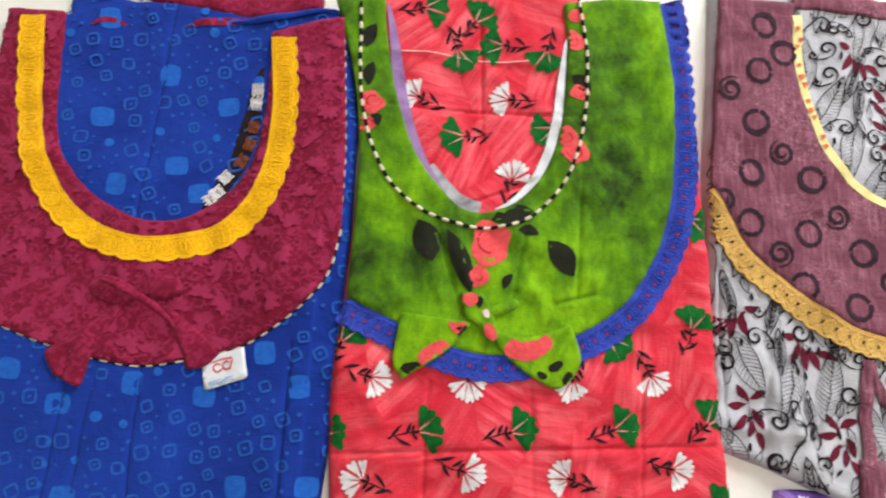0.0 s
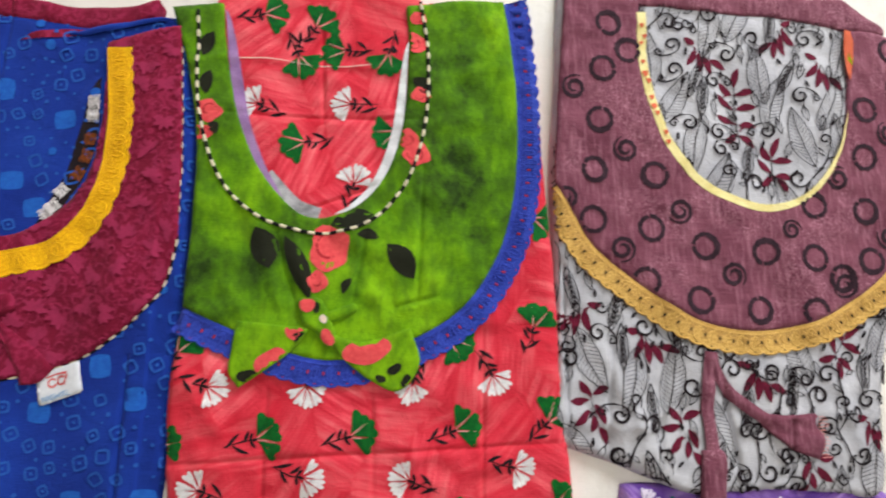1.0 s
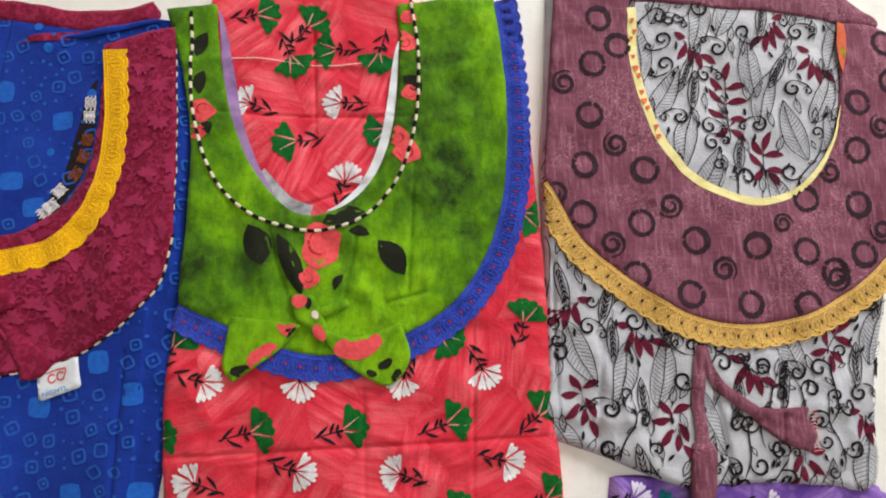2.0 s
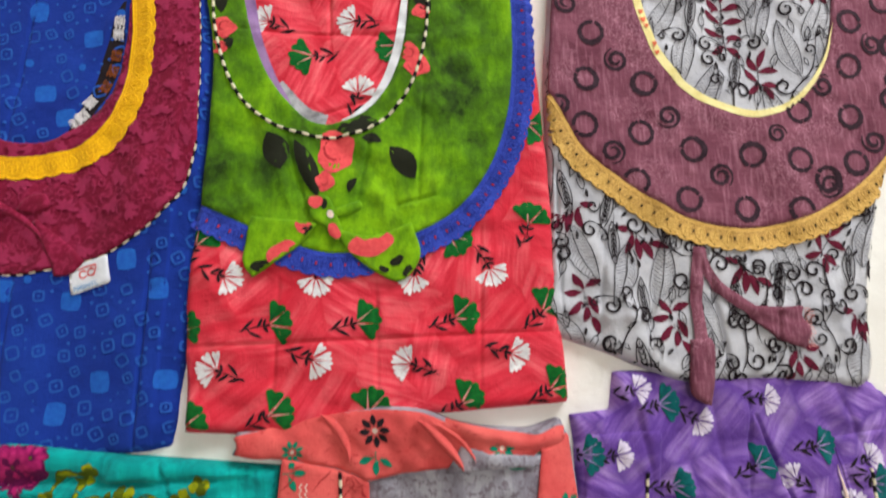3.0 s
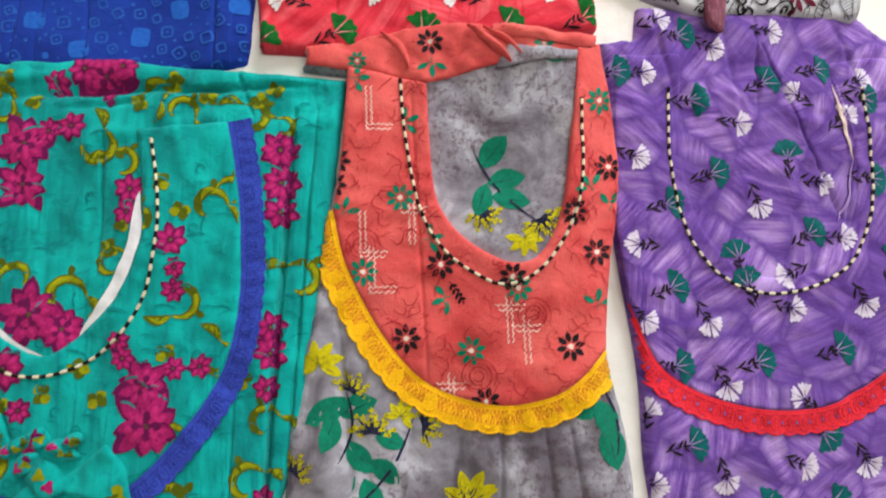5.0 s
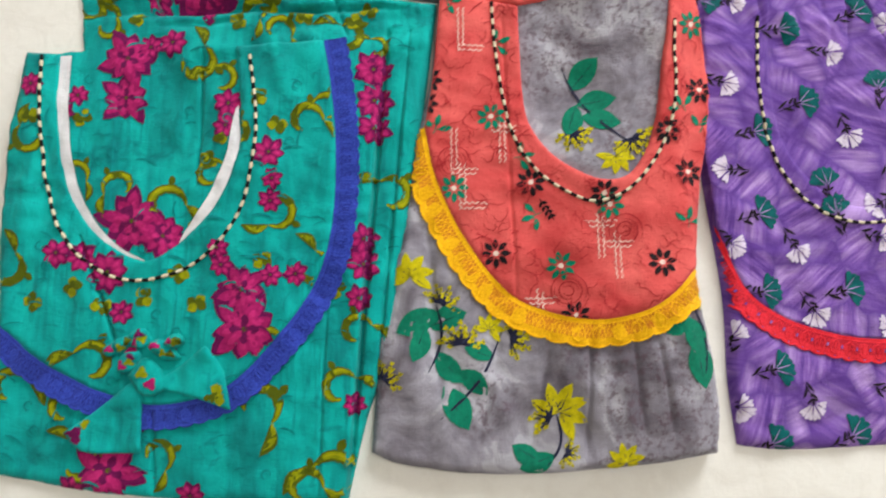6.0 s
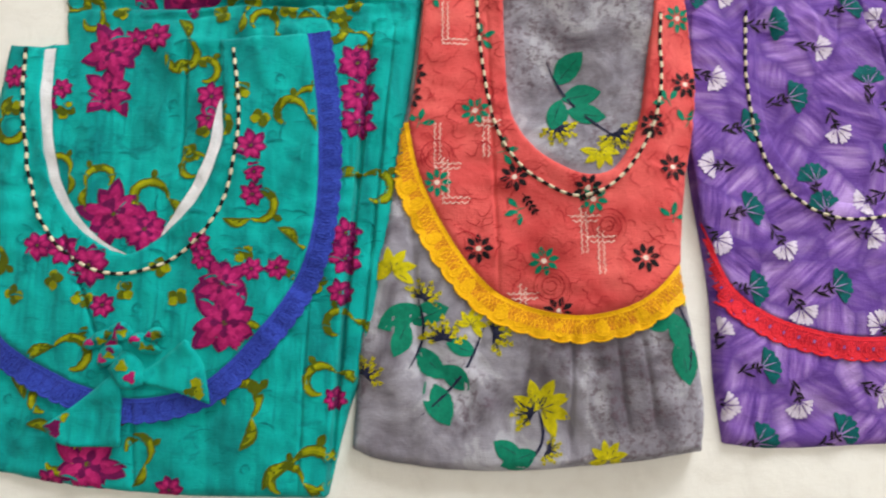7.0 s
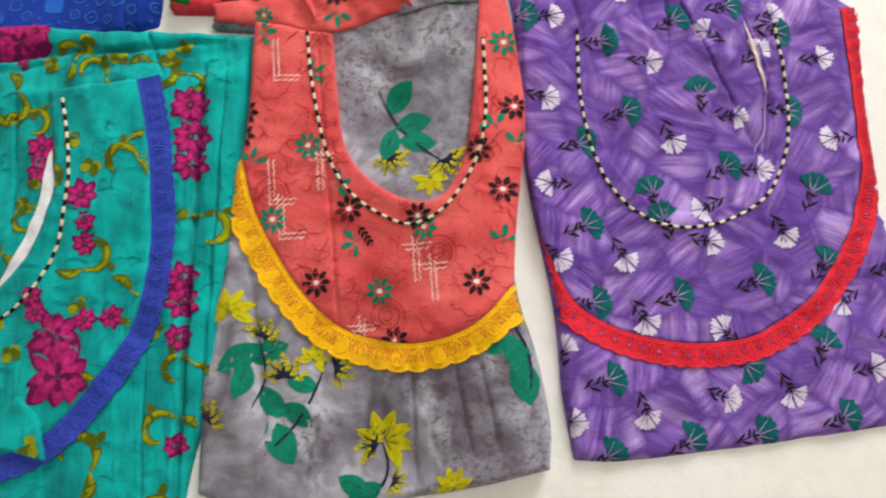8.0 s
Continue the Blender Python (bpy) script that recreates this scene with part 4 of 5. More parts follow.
def fan_flower(sheet, x, y, turn, size, petals, name, label, white, heads=3):
    """A fan of notched petals over a dark cup, on a short stem with slim leaves."""
    p = Print(sheet, x, y, turn, size)
    r = random.Random(int(x * 31 + y * 17))
    p.stroke([(-8, 0), (-18, r.uniform(-2, 2)), (-34, r.uniform(-4, 4))], 1.3, INK_BLACK, True)
    for bx, a, ln in ((-32, 30, 15), (-27, -36, 14), (-19, 46, 10)):
        p.petal(bx, 0, a + r.uniform(-7, 7), ln + r.uniform(-1.5, 1.5), 1.45, INK_BLACK, False, r.uniform(-0.8, 0.8))
    n = 5 if white else heads
    gap = 31 if white else 132 / n
    for k in range(n):
        a = (k - (n - 1) / 2) * gap + r.uniform(-4, 4)
        c, s = math.cos(radians(a)), math.sin(radians(a))
        ln = (17 if white else 21) - 1.5 * abs(k - (n - 1) / 2) + r.uniform(-1, 1)
        p.heart(-9 + 3 * c, 3 * s, a, ln, r.uniform(3.5, 4.2) if white else 22.0 / n + 0.6, petals, 0.14 if white else 0.1)
        for e in (-6, 6) if white else (-8, 0, 8):
            b = radians(a + e)
            p.stroke([(-9 + 5 * math.cos(b), 5 * math.sin(b)), (-9 + 9 * math.cos(b), 9 * math.sin(b)), (-9 + 13 * math.cos(b), 13 * math.sin(b))], 0.5, INK_SHADE if white else INK_GREEN_DARK, True)
    if not white:
        for k in range(n - 1):
            b = radians((k - (n - 2) / 2) * gap)
            p.stroke([(-9, 0), (-9 + 9 * math.cos(b), 9 * math.sin(b)), (-9 + 19 * math.cos(b), 19 * math.sin(b))], 1.0, INK_PINK_PALE if petals is INK_GREEN else INK_LILAC, True)
    for a in (-62, 0, 62):
        p.petal(-13, 0, a, 7.5, 1.3, INK_BLACK, False)
    return p.done(name, label)


# blue cloth: large squares, rings and dots
BLOCKS = [(-259, 136), (-148, 150), (-191, 94), (-239, 74), (-168, 69), (-260, 229), (-203, 178), (-268, -115), (-210, -97), (-150, -107), (-71, -97), (-101, -69), (-118, -180), (-312, -87), (-157, -208), (-214, -220), (-60, -180), (-330, -190), (-258, -190)]
r1 = random.Random(5)
for bx, by in BLOCKS:
    p = Print(b1, bx, by, r1.uniform(-8, 8) + (90 if r1.random() < 0.5 else 0))
    a = np.radians(np.arange(0, 360, 15))
    rad = 9.6 / np.maximum(np.abs(np.cos(a)), np.abs(np.sin(a))) ** 0.55
    p.area(np.column_stack([rad * np.cos(a) * 1.05, rad * np.sin(a) * 0.92]), INK_BLUE)
    p.done("printed_square")
small, taken = Print(b1), [(x, y, 15) for x, y in BLOCKS]
for kind, tries, gap in (("block", 60, 9.0), ("ring", 2500, 8.0), ("dot", 2600, 3.2)):
    for _ in range(tries):
        x, y = r1.uniform(-375, -32), r1.uniform(-245, 262)
        if any((x - u) ** 2 + (y - v) ** 2 < (gap + w) ** 2 for u, v, w in taken):
            continue
        taken.append((x, y, gap))
        t = r1.uniform(0, 90)
        a = np.radians(np.arange(0, 361, 45) + t)
        if kind == "ring":
            a = np.radians(np.arange(0, 361, 22.5))
            rr = r1.uniform(3.9, 5.6) / np.maximum(np.abs(np.cos(a)), np.abs(np.sin(a))) ** 0.6
            small.stroke(np.column_stack([x + rr * np.cos(a + radians(t / 3)), y + rr * np.sin(a + radians(t / 3))]), 2.0, INK_BLUE_DIM)
            if r1.random() < 0.7:
                small.dot(x, y, 1.7, INK_BLUE_DIM, 4, 45 + t / 3)
        else:
            small.dot(x, y, r1.uniform(3.6, 5.0) if kind == "block" else r1.uniform(1.0, 2.0), INK_BLUE if kind == "block" else INK_BLUE_DIM, 8, t)
tagged(small.done("small_square_print", "paler blue rings and dots"), kind="stuff")

# maroon yoke: tone-on-tone leafy flowers and curls
tone, taken = Print(y1), []
for _ in range(4500):
    x, y = r1.uniform(-380, -42), r1.uniform(-90, 245)
    gap = 9.5 if len(taken) < 170 else 5
    if any((x - u) ** 2 + (y - v) ** 2 < (gap + w) ** 2 for u, v, w in taken):
        continue
    taken.append((x, y, gap))
    t = r1.uniform(0, 360)
    if gap == 9.5:
        for k in range(6):
            tone.petal(x, y, t + (k - 2.5) * 34, r1.uniform(9, 13), 2.5, INK_MAROON, False, r1.uniform(-1.5, 1.5))
        tone.stroke(arc(x - 5 * math.cos(radians(t)), y - 5 * math.sin(radians(t)), 6, t + 120, t + 300, 9, 0.6), 1.3, INK_MAROON, True)
    else:
        tone.stroke(arc(x, y, 4, t, t + 300, 10, 0.35), 1.4, INK_MAROON, True)
        tone.dot(x + 4 * math.cos(radians(t)), y + 4 * math.sin(radians(t)), 1.4, INK_MAROON, 7)
tagged(tone.done("tonal_flower_print", "paler maroon leafy flowers and curls"), kind="stuff")

# maroon bow and back of the neck
bk1 = Sheet("back_yoke", ring(spl([(-262, 268), (-215, 252), (-160, 243), (-123, 239), (-96, 242), (-74, 251)]), spl([(-74, 251), (-70, 269)]), spl([(-70, 269), (-98, 260), (-145, 259), (-202, 267), (-262, 272)])), S1, MAROON, blue_dress, lift=0.0024, rim=0.003, to_floor=True, step=0.0035, label="maroon back of the yoke")
strip("back_fold", spl([(-278, 221), (-260, 225), (-244, 223)]), 0.0, 0.005, b1.top, MAROON, blue_dress, lift=0.0008, taper=True)
strip("back_fold", spl([(-194, 225), (-160, 228), (-126, 234)]), 0.0, 0.008, b1.top, MAROON, blue_dress, lift=0.0010, taper=True)
strip("back_fold", spl([(-150, 230), (-120, 232), (-90, 240), (-54, 248)]), 0.0, 0.009, b1.top, BLUE, blue_dress, lift=0.003, arch=0.002, taper=True)
bow1 = Sheet("bow_tail", ring(spl([(-222, -28), (-250, -50), (-281, -72)]), spl([(-281, -72), (-272, -90), (-250, -101)]), spl([(-250, -101), (-243, -76), (-232, -52), (-218, -28)])), total(S1, ripples(3, 0.001, 0.03)), MAROON, blue_dress, lift=0.0078, rim=0.002, fall=0.003, step=0.003, label="maroon tie end")
Sheet("bow_tail", ring(spl([(-190, -35), (-170, -66), (-165, -84)]), spl([(-165, -84), (-150, -82), (-138, -70)]), spl([(-138, -70), (-160, -50), (-186, -30)])), total(S1, ripples(4, 0.001, 0.03)), MAROON, blue_dress, lift=0.0078, rim=0.002, fall=0.003, step=0.003, label="maroon tie end")
Sheet("bow_loop", ring(spl([(-205, -24), (-222, -32), (-246, -26), (-250, -14), (-236, -6)]), spl([(-236, -6), (-220, -12), (-205, -24)])), S1, MAROON, blue_dress, lift=0.0078, rim=0.003, fall=0.003, step=0.003)
Sheet("bow_loop", ring(spl([(-204, -24), (-192, -10), (-178, -7), (-172, -20)]), spl([(-172, -20), (-186, -26), (-204, -24)])), S1, MAROON, blue_dress, lift=0.0078, rim=0.003, fall=0.003, step=0.003)
strip("bow_knot", spl([(-240, -7), (-204, -26), (-172, -46)]), -0.004, 0.004, y1.top, MAROON, blue_dress, lift=0.0078, arch=0.002, taper=True)
for x, y, turn, m in ((-157, 64, 35, INK_WHITE), (-152, 70, 40, INK_WHITE), (-146, 84, 50, INK_WHITE), (-133, 100, 60, INK_RUST), (-127, 116, 70, INK_RUST), (-124, 132, 80, INK_RUST), (-123, 154, 88, INK_WHITE), (-122, 166, 90, INK_WHITE)):
    p = Print(b1, x, y, turn)
    for k in (-4.2, -2.5, -0.8, 0.9, 2.6, 4.3):
        a = 5.5 + 1.2 * math.sin(x + 2 * k)
        p.stroke([(-a, k), (-a / 2, k + 0.5), (0, k - 0.3), (a / 2, k + 0.5), (a, k)], 1.25, m, rough=0.3)
    ob = p.done("facing_print")
    if ob:
        ob.location.z = 0.0014

# sewn label
tag = tagged(new("sewn_label"), "white cloth maker's label tucked under the maroon bow tail", "label")
tg = Sheet("cloth", ring(spl([(-153, -76), (-118, -64)]), spl([(-118, -64), (-113, -90)]), spl([(-113, -90), (-149, -102)]), spl([(-149, -102), (-153, -76)])), S1, PAPER, tag, lift=0.0038, rim=0.001, fall=0.001, step=0.003, label="white satin")
p = Print(tg, -134, -81, 17)
for dx in (-5, 3):
    p.stroke(arc(dx, 0, 3.4, 30, 330, 12), 1.5, PAPER_RED)
p.stroke([(5, -4), (9, 4)], 1.4, PAPER_RED), p.stroke([(-9, 5.5), (0, 6.2), (9, 5.5)], 1.2, PAPER_RED)
p.done("emblem", "faded red emblem")
letters = bpy.data.curves.new("lettering", "FONT")
letters.body, letters.size, letters.align_x, letters.extrude = "NIGHTIES", 0.0062, "CENTER", 0.0001
letters.materials.append(PAPER_BLUE)
lettering = new("lettering", letters)
lettering.parent = tag
lettering.matrix_world = pose(-0.1315, -0.0945, float(tg.top([-0.131], [-0.092])[0]) + 0.0007, 0, 0, 17)
lettering["label"] = "pale blue lettering"

# pink cloth
for x, y, t in ((15, 172, 162), (100, 172, 174), (114, 102, 76), (-2, -90, -19), (75, -96, -85), (163, -94, -112), (241, -88, -62), (-21, -170, 162), (80, -167, -20), (155, -167, 166), (263, -162, -12)):
    fan_flower(b2, x, y, t, 1.05, INK_WHITE, "printed_flower", "white fan flower on a black stem", True)
for x, y, t in ((59, 132, -170), (143, 142, -156), (142, 214, -102), (95, 225, -178), (62, 211, -66), (80, 253, 49), (34, 259, 9), (40, -130, 15), (120, -129, 16), (211, -125, 21), (279, -31, 69), (-33, -51, 61), (-44, -132, 34), (206, -54, -40), (292, -116, 47),
                (43, -209, 27), (127, -204, 69), (215, -200, 37), (299, -190, 30), (-36, -215, 60), (286, 60, -20)):
    fan_flower(b2, x, y, t, 1.02, INK_GREEN, "printed_clover", "green fan leaf on a black stem", False)

# green yoke: charcoal leaves and coral roses
for x, y, t, ln, w in ((26, 52, -70, 40, 13), (52, 44, -68, 62, 9), (143, 37, -52, 40, 11), (166, 196, -40, 24, 7), (164, 214, 120, 16, 5), (92, 54, 15, 40, 9), (116, 46, -10, 20, 5), (-24, 176, 80, 24, 6), (-28, 214, 70, 26, 7), (104, -8, 60, 16, 4), (-20, 150, -60, 14, 5)):
    p = Print(y2, x, y, t)
    p.petal(0, 0, 0, ln, w, INK_CHAR, False, 2)
    p.done("printed_leaf", "charcoal leaf")
for x, y, rr in ((92, 33, 21), (82, 3, 10), (168, 232, 12), (170, 122, 13), (162, 136, 11), (-20, 160, 12), (-24, 140, 8), (174, 180, 9), (172, 258, 8)):
    p = Print(y2, x, y, x)
    a = np.radians(np.arange(0, 360, 20))
    p.area(np.column_stack([rr * (1 + 0.12 * np.sin(3 * a)) * np.cos(a), rr * 0.85 * (1 + 0.14 * np.cos(4 * a + x)) * np.sin(a)]), INK_CORAL)
    p.stroke(arc(0, 0, rr * 0.7, 0, 300, 14, 0.3), rr * 0.1, INK_RED, True)
    p.done("printed_rose", "coral rose")

# green bow
lb = Sheet("bow_tail", ring(spl([(14, -31), (76, -38)]), spl([(76, -38), (58, -60), (17, -88)]), spl([(17, -88), (8, -72), (14, -31)])), total(S2, ripples(5, 0.0014, 0.04)), GREEN, pink_dress, lift=0.0080, rim=0.002, fall=0.0035, step=0.003, label="green tie end")
rb = Sheet("bow_tail", ring(spl([(90, -42), (124, -50), (164, -38)]), spl([(164, -38), (172, -70), (153, -93), (126, -82)]), spl([(126, -82), (102, -62), (90, -42)])), total(S2, ripples(6, 0.0014, 0.04)), GREEN, pink_dress, lift=0.0080, rim=0.002, fall=0.0035, step=0.003, label="green tie end with a coral rose")
Sheet("bow_loop", ring(spl([(80, -28), (98, -22), (116, -16), (117, -24)]), spl([(117, -24), (98, -32), (80, -36)])), S2, GREEN, pink_dress, lift=0.0084, rim=0.003, fall=0.003, step=0.003)
kb = Sheet("bow_knot", ring(spl([(66, -12), (84, -12), (92, -26), (100, -50), (92, -56)]), spl([(92, -56), (80, -40), (70, -34), (66, -12)])), S2, GREEN, pink_dress, lift=0.0094, rim=0.004, fall=0.006, step=0.003)
for sh, x, y, w, h, t, m in ((lb, 44, -66, 15, 10, 30, INK_CORAL), (lb, 64, -42, 9, 6, -20, INK_CORAL), (lb, 24, -78, 9, 5, 10, INK_CHAR), (lb, 68, -46, 6, 5, 0, INK_CHAR), (rb, 126, -58, 22, 11, 12, INK_CORAL), (rb, 150, -74, 7, 4, 30, INK_CHAR), (rb, 138, -82, 5, 3, -20, INK_CHAR), (rb, 160, -84, 6, 4, 60, INK_CHAR),
                             (kb, 74, -18, 7, 6, 0, INK_CORAL), (kb, 92, -46, 8, 5, -60, INK_CORAL), (kb, 82, -20, 3, 5, 0, INK_CHAR), (kb, 88, -30, 3, 4, 30, INK_CREAM)):
    p = Print(sh, x, y, t)
    a = np.radians(np.arange(0, 360, 20))
    p.area(np.column_stack([w * np.cos(a), h * np.sin(a) * (1 + 0.12 * np.sin(3 * a))]), m)
    p.done("printed_patch")
strip("stitching", spl([(-5, 212), (30, 214), (90, 208), (150, 214)]), -0.0004, 0.0004, b2.top, INK_CREAM, pink_dress, "pale thread line", lift=0.0006)

# plum yoke: brushed rings and spirals
for i, (x, y) in enumerate(((352, 213), (347, 161), (340, 111), (336, 62), (379, 234), (398, 106), (392, 54), (444, 37), (504, 32), (551, 26), (609, 23), (610, 72), (615, 127), (557, 78), (621, 177), (384, 4), (578, 6), (361, 262), (655, 240), (435, -14), (493, -24), (547, -26), (656, 90), (665, 150), (660, 200))):
    p, a0 = Print(y3, x, y, 77 * i, 1.0), 40 * i
    p.stroke(arc(0, 0, 11.4, 0, 352, 30, 1.05), 4.1, INK_RING, False, 0.22)
    if i % 3:
        p.stroke(arc(0.6, 0.4, 10.2, 60, 260, 16, 0.95), 2.6, INK_RING, True, 0.3)
    p.done("printed_ring")
for i, (x, y) in enumerate(((323, 193), (372, 132), (310, 84), (421, 71), (362, 34), (469, 9), (530, 53), (584, 105), (643, 152), (631, 46), (580, 0), (660, 110))):
    p = Print(y3, x, y, 50 * i + 60, 0.8 if i == 6 else 1.0)
    p.stroke(arc(0, 0, 12.6, 0, 600, 40, 0.26), 4.0, INK_RING, True, 0.2)
    p.done("printed_spiral")
back3 = Sheet("back_yoke", ring(spl([(392, 284), (470, 279), (560, 274), (611, 262)]), spl([(611, 262), (656, 262), (612, 298)]), spl([(612, 298), (392, 298)])), S3, PLUM, vine_dress, lift=0.0018, rim=0.002, fall=0.002, step=0.004)
flecks = Print(b3)
for k, (x, y) in enumerate(spl([(398, 270), (398, 212), (413, 150), (438, 112), (474, 87), (513, 78)], 0.009) * 1000):
    if y > 135 and k % 4:
        flecks.dot(x - r1.uniform(0, 4), y + r1.uniform(-3, 3), r1.uniform(1.8, 3.4), ORANGE_FLECK, 7, wobble=0.35)
ob = flecks.done("facing_print", "orange flecks")
ob.location.z = 0.0048
p = Print(b3, 612, 238, 90)
p.area([(-30, 2), (-10, -2), (10, -4), (22, -2), (24, 4), (0, 6), (-20, 5)], ORANGE_FLECK)
p.area([(-14, -1), (-4, -4), (2, 0), (-8, 3)], INK_OLIVE)
ob = p.done("facing_print", "orange and green facing")
if ob:
    ob.location.z = 0.0046

# vine cloth: wine sprigs, scrolling vines, feather leaves and hatched leaves
busy = []
STAR = ((0, 4, 130, 18), (1, 4, 20, 19), (-3, 0, 185, 18), (-3, -9, 225, 22), (3, -4, -65, 22), (2, -14, -100, 17), (6, -24, -65, 20))
SPRAY = ((1, 14, 120, 20), (2, 17, 68, 24), (2, 13, 0, 21), (-1, 2, 130, 20), (-1, -1, 225, 18), (2, -2, -10, 19), (3, -5, -55, 18))
DROOP = ((-3, 0, 238, 24), (-1, -4, 268, 25), (3, -8, 290, 24), (9, -12, -28, 22), (-4, 5, 165, 15))
TALL = ((0, 48, 78, 22), (-2, 40, 135, 20), (2, 40, 12, 20), (-3, 27, 140, 22), (1, 26, 4, 22), (-3, 12, 160, 21), (2, 9, -8, 19), (-1, 0, 215, 19), (1, -2, -42, 21))


def sprig(x, y, leaves, turn=0.0, flip=1):
    p = Print(b3, x, y, turn)
    far = max(leaves, key=lambda q: abs(q[0]) + abs(q[1]))
    p.stroke([(0, -12), (0, 0), (far[0] * 0.5 * flip, far[1] * 0.5), (far[0] * flip, far[1])], 0.9, INK_BLACK)
    for lx, ly, a, ln in leaves:
        a = a if flip > 0 else 180 - a
        p.petal(lx * flip, ly, a, ln * 0.94, 3.7, INK_WINE, False, 1.4 * flip)
    p.done("printed_sprig", "wine leaf sprig")
    for lx, ly, a, ln in leaves:
        a = radians((a if flip > 0 else 180 - a) + turn)
        busy.append((x + lx * flip + ln / 2 * math.cos(a), y + ly + ln / 2 * math.sin(a), 7))


for x, y, kind, t, f in ((490, 152, TALL, 0, 1), (521, 110, SPRAY, 0, 1), (455, 240, DROOP, 0, 1), (582, 226, DROOP, -14, 1), (540, 262, DROOP, 10, -1),
                         (328, -103, STAR, 0, 1), (412, -127, STAR, 4, 1), (533, -157, STAR, 0, -1), (382, -46, DROOP, 10, 1), (486, -80, DROOP, 0, 1),
                         (566, -66, SPRAY, -30, 1), (322, -20, DROOP, -20, -1), (596, -128, DROOP, 10, 1)):
    sprig(x, y, kind, t, f)


def vine_cloth(x0, y0, x1, y1, tries):
    """Fill a stretch of the pale cloth with the black line work."""
    v = Print(b3)
    for kind, gap, count in (("hatched", 22, tries // 8), ("scroll", 22, tries), ("feather", 13, tries // 2), ("curl", 11, tries), ("leaflet", 6, tries), ("bud", 4.4, tries)):
        for _ in range(count):
            x, y = r1.uniform(x0, x1), r1.uniform(y0, y1)
            if any((x - u) ** 2 + (y - w) ** 2 < (gap + g) ** 2 * 0.58 for u, w, g in busy):
                continue
            busy.append((x, y, gap))
            t, sgn = r1.choice((70, 84, 106, 250, 285)) + r1.uniform(-14, 14), r1.choice((-1, 1))
            c, s = math.cos(radians(t)), math.sin(radians(t))

            def turn(pts):
                q = np.array(pts, float)
                return np.column_stack([x + q[:, 0] * c - q[:, 1] * s, y + q[:, 0] * s + q[:, 1] * c])

            def curl(cx, cy, r, a0, way, width=1.9):
                q = arc(cx, cy, r, a0, a0 + 390 * way, 26, 0.3)
                v.stroke(turn(q), width, INK_BLACK, True)
                v.dot(*turn([q[-1]])[0], 1.5, INK_BLACK, 8)

            if kind == "hatched":
                k = np.linspace(0, 1, 16)
                h, u = 11.5 * np.sin(math.pi * k**0.8) ** 0.9, (k - 0.5) * 66
                mid = 4 * sgn * np.sin(math.pi * k)
                v.stroke(turn(np.column_stack([u, mid + h])), 0.8, INK_BLACK)
                v.stroke(turn(np.column_stack([u, mid - h])), 0.8, INK_BLACK)
                v.stroke(turn(np.column_stack([u, mid])), 0.8, INK_BLACK)
                for j in np.linspace(0.06, 0.88, 15):
                    uu, hh, mm = (j - 0.5) * 66, 11.5 * math.sin(math.pi * j**0.8) ** 0.9 * 0.95, 4 * sgn * math.sin(math.pi * j)
                    for e in (-1, 1):
                        v.stroke(turn([(uu - 2, mm), (uu + 1, mm + e * hh / 2), (uu + 5, mm + e * hh)]), 0.42, INK_BLACK)
            elif kind == "feather":
                k = np.linspace(0, 1, 11)
                h, u = 5.6 * np.sin(math.pi * k) ** 0.8, (k - 0.5) * 44
                v.stroke(turn(np.column_stack([u, h])), 1.0, INK_BLACK)
                v.stroke(turn(np.column_stack([u, -h])), 1.0, INK_BLACK)
                v.stroke(turn([(-30, 3), (-10, 0), (10, 0), (20, 0)]), 1.0, INK_BLACK, True)
                for j in range(-15, 15, 5):
                    for e in (-1, 1):
                        v.stroke(turn([(j, 0.3 * e), (j + 3, e * 1.9), (j + 6.5, e * 2.8)]), 1.8, INK_BLACK, True)
            elif kind == "scroll":
                k = np.linspace(-1, 1, 14)
                v.stroke(turn(np.column_stack([34 * k, 6 * sgn * np.sin(2.6 * k)])), 1.5, INK_BLACK, True)
                curl(15, 15 * sgn, 9.5, -90 * sgn, sgn, 2.6), curl(-12, -16 * sgn, 10.0, 90 * sgn, sgn, 2.6), curl(36, -3 * sgn, 7.0, 150 * sgn, -sgn), curl(-32, 6 * sgn, 7.0, -60 * sgn, -sgn)
                for j, e in ((-18, -1), (2, 1), (20, -1)):
                    a = radians(50 * e * sgn)
                    for w in (-1.9, 1.9):
                        v.stroke(turn([(j, 2 * e), (j + 5 * math.cos(a) - w * math.sin(a), 2 * e + 5 * math.sin(a) + w * math.cos(a)), (j + 10 * math.cos(a), 2 * e + 10 * math.sin(a))]), 0.8, INK_BLACK)
            elif kind == "curl":
                curl(0, 0, 8.5, 0, sgn, 2.6)
                v.stroke(turn([(8.5, 0), (9, -6 * sgn), (7, -14 * sgn), (1, -21 * sgn)]), 1.7, INK_BLACK, True)
                curl(1, -15 * sgn, 5.0, 90 * sgn, -sgn, 1.6)
            elif kind == "leaflet":
                for e in (-2.9, 2.9):
                    v.stroke(turn([(-8, 0), (-3, e), (3, e), (9, 0)]), 0.9, INK_BLACK)
                v.stroke(turn([(-14, 1.5), (-8, 0), (4, 0)]), 0.9, INK_BLACK, True)
            else:
                v.petal(*turn([(-4, 0)])[0], t + 20 * sgn, 9, 1.5, INK_BLACK, False)
    return tagged(v.done("vine_print", "fine black vines, curls and hatched leaves"), kind="stuff")


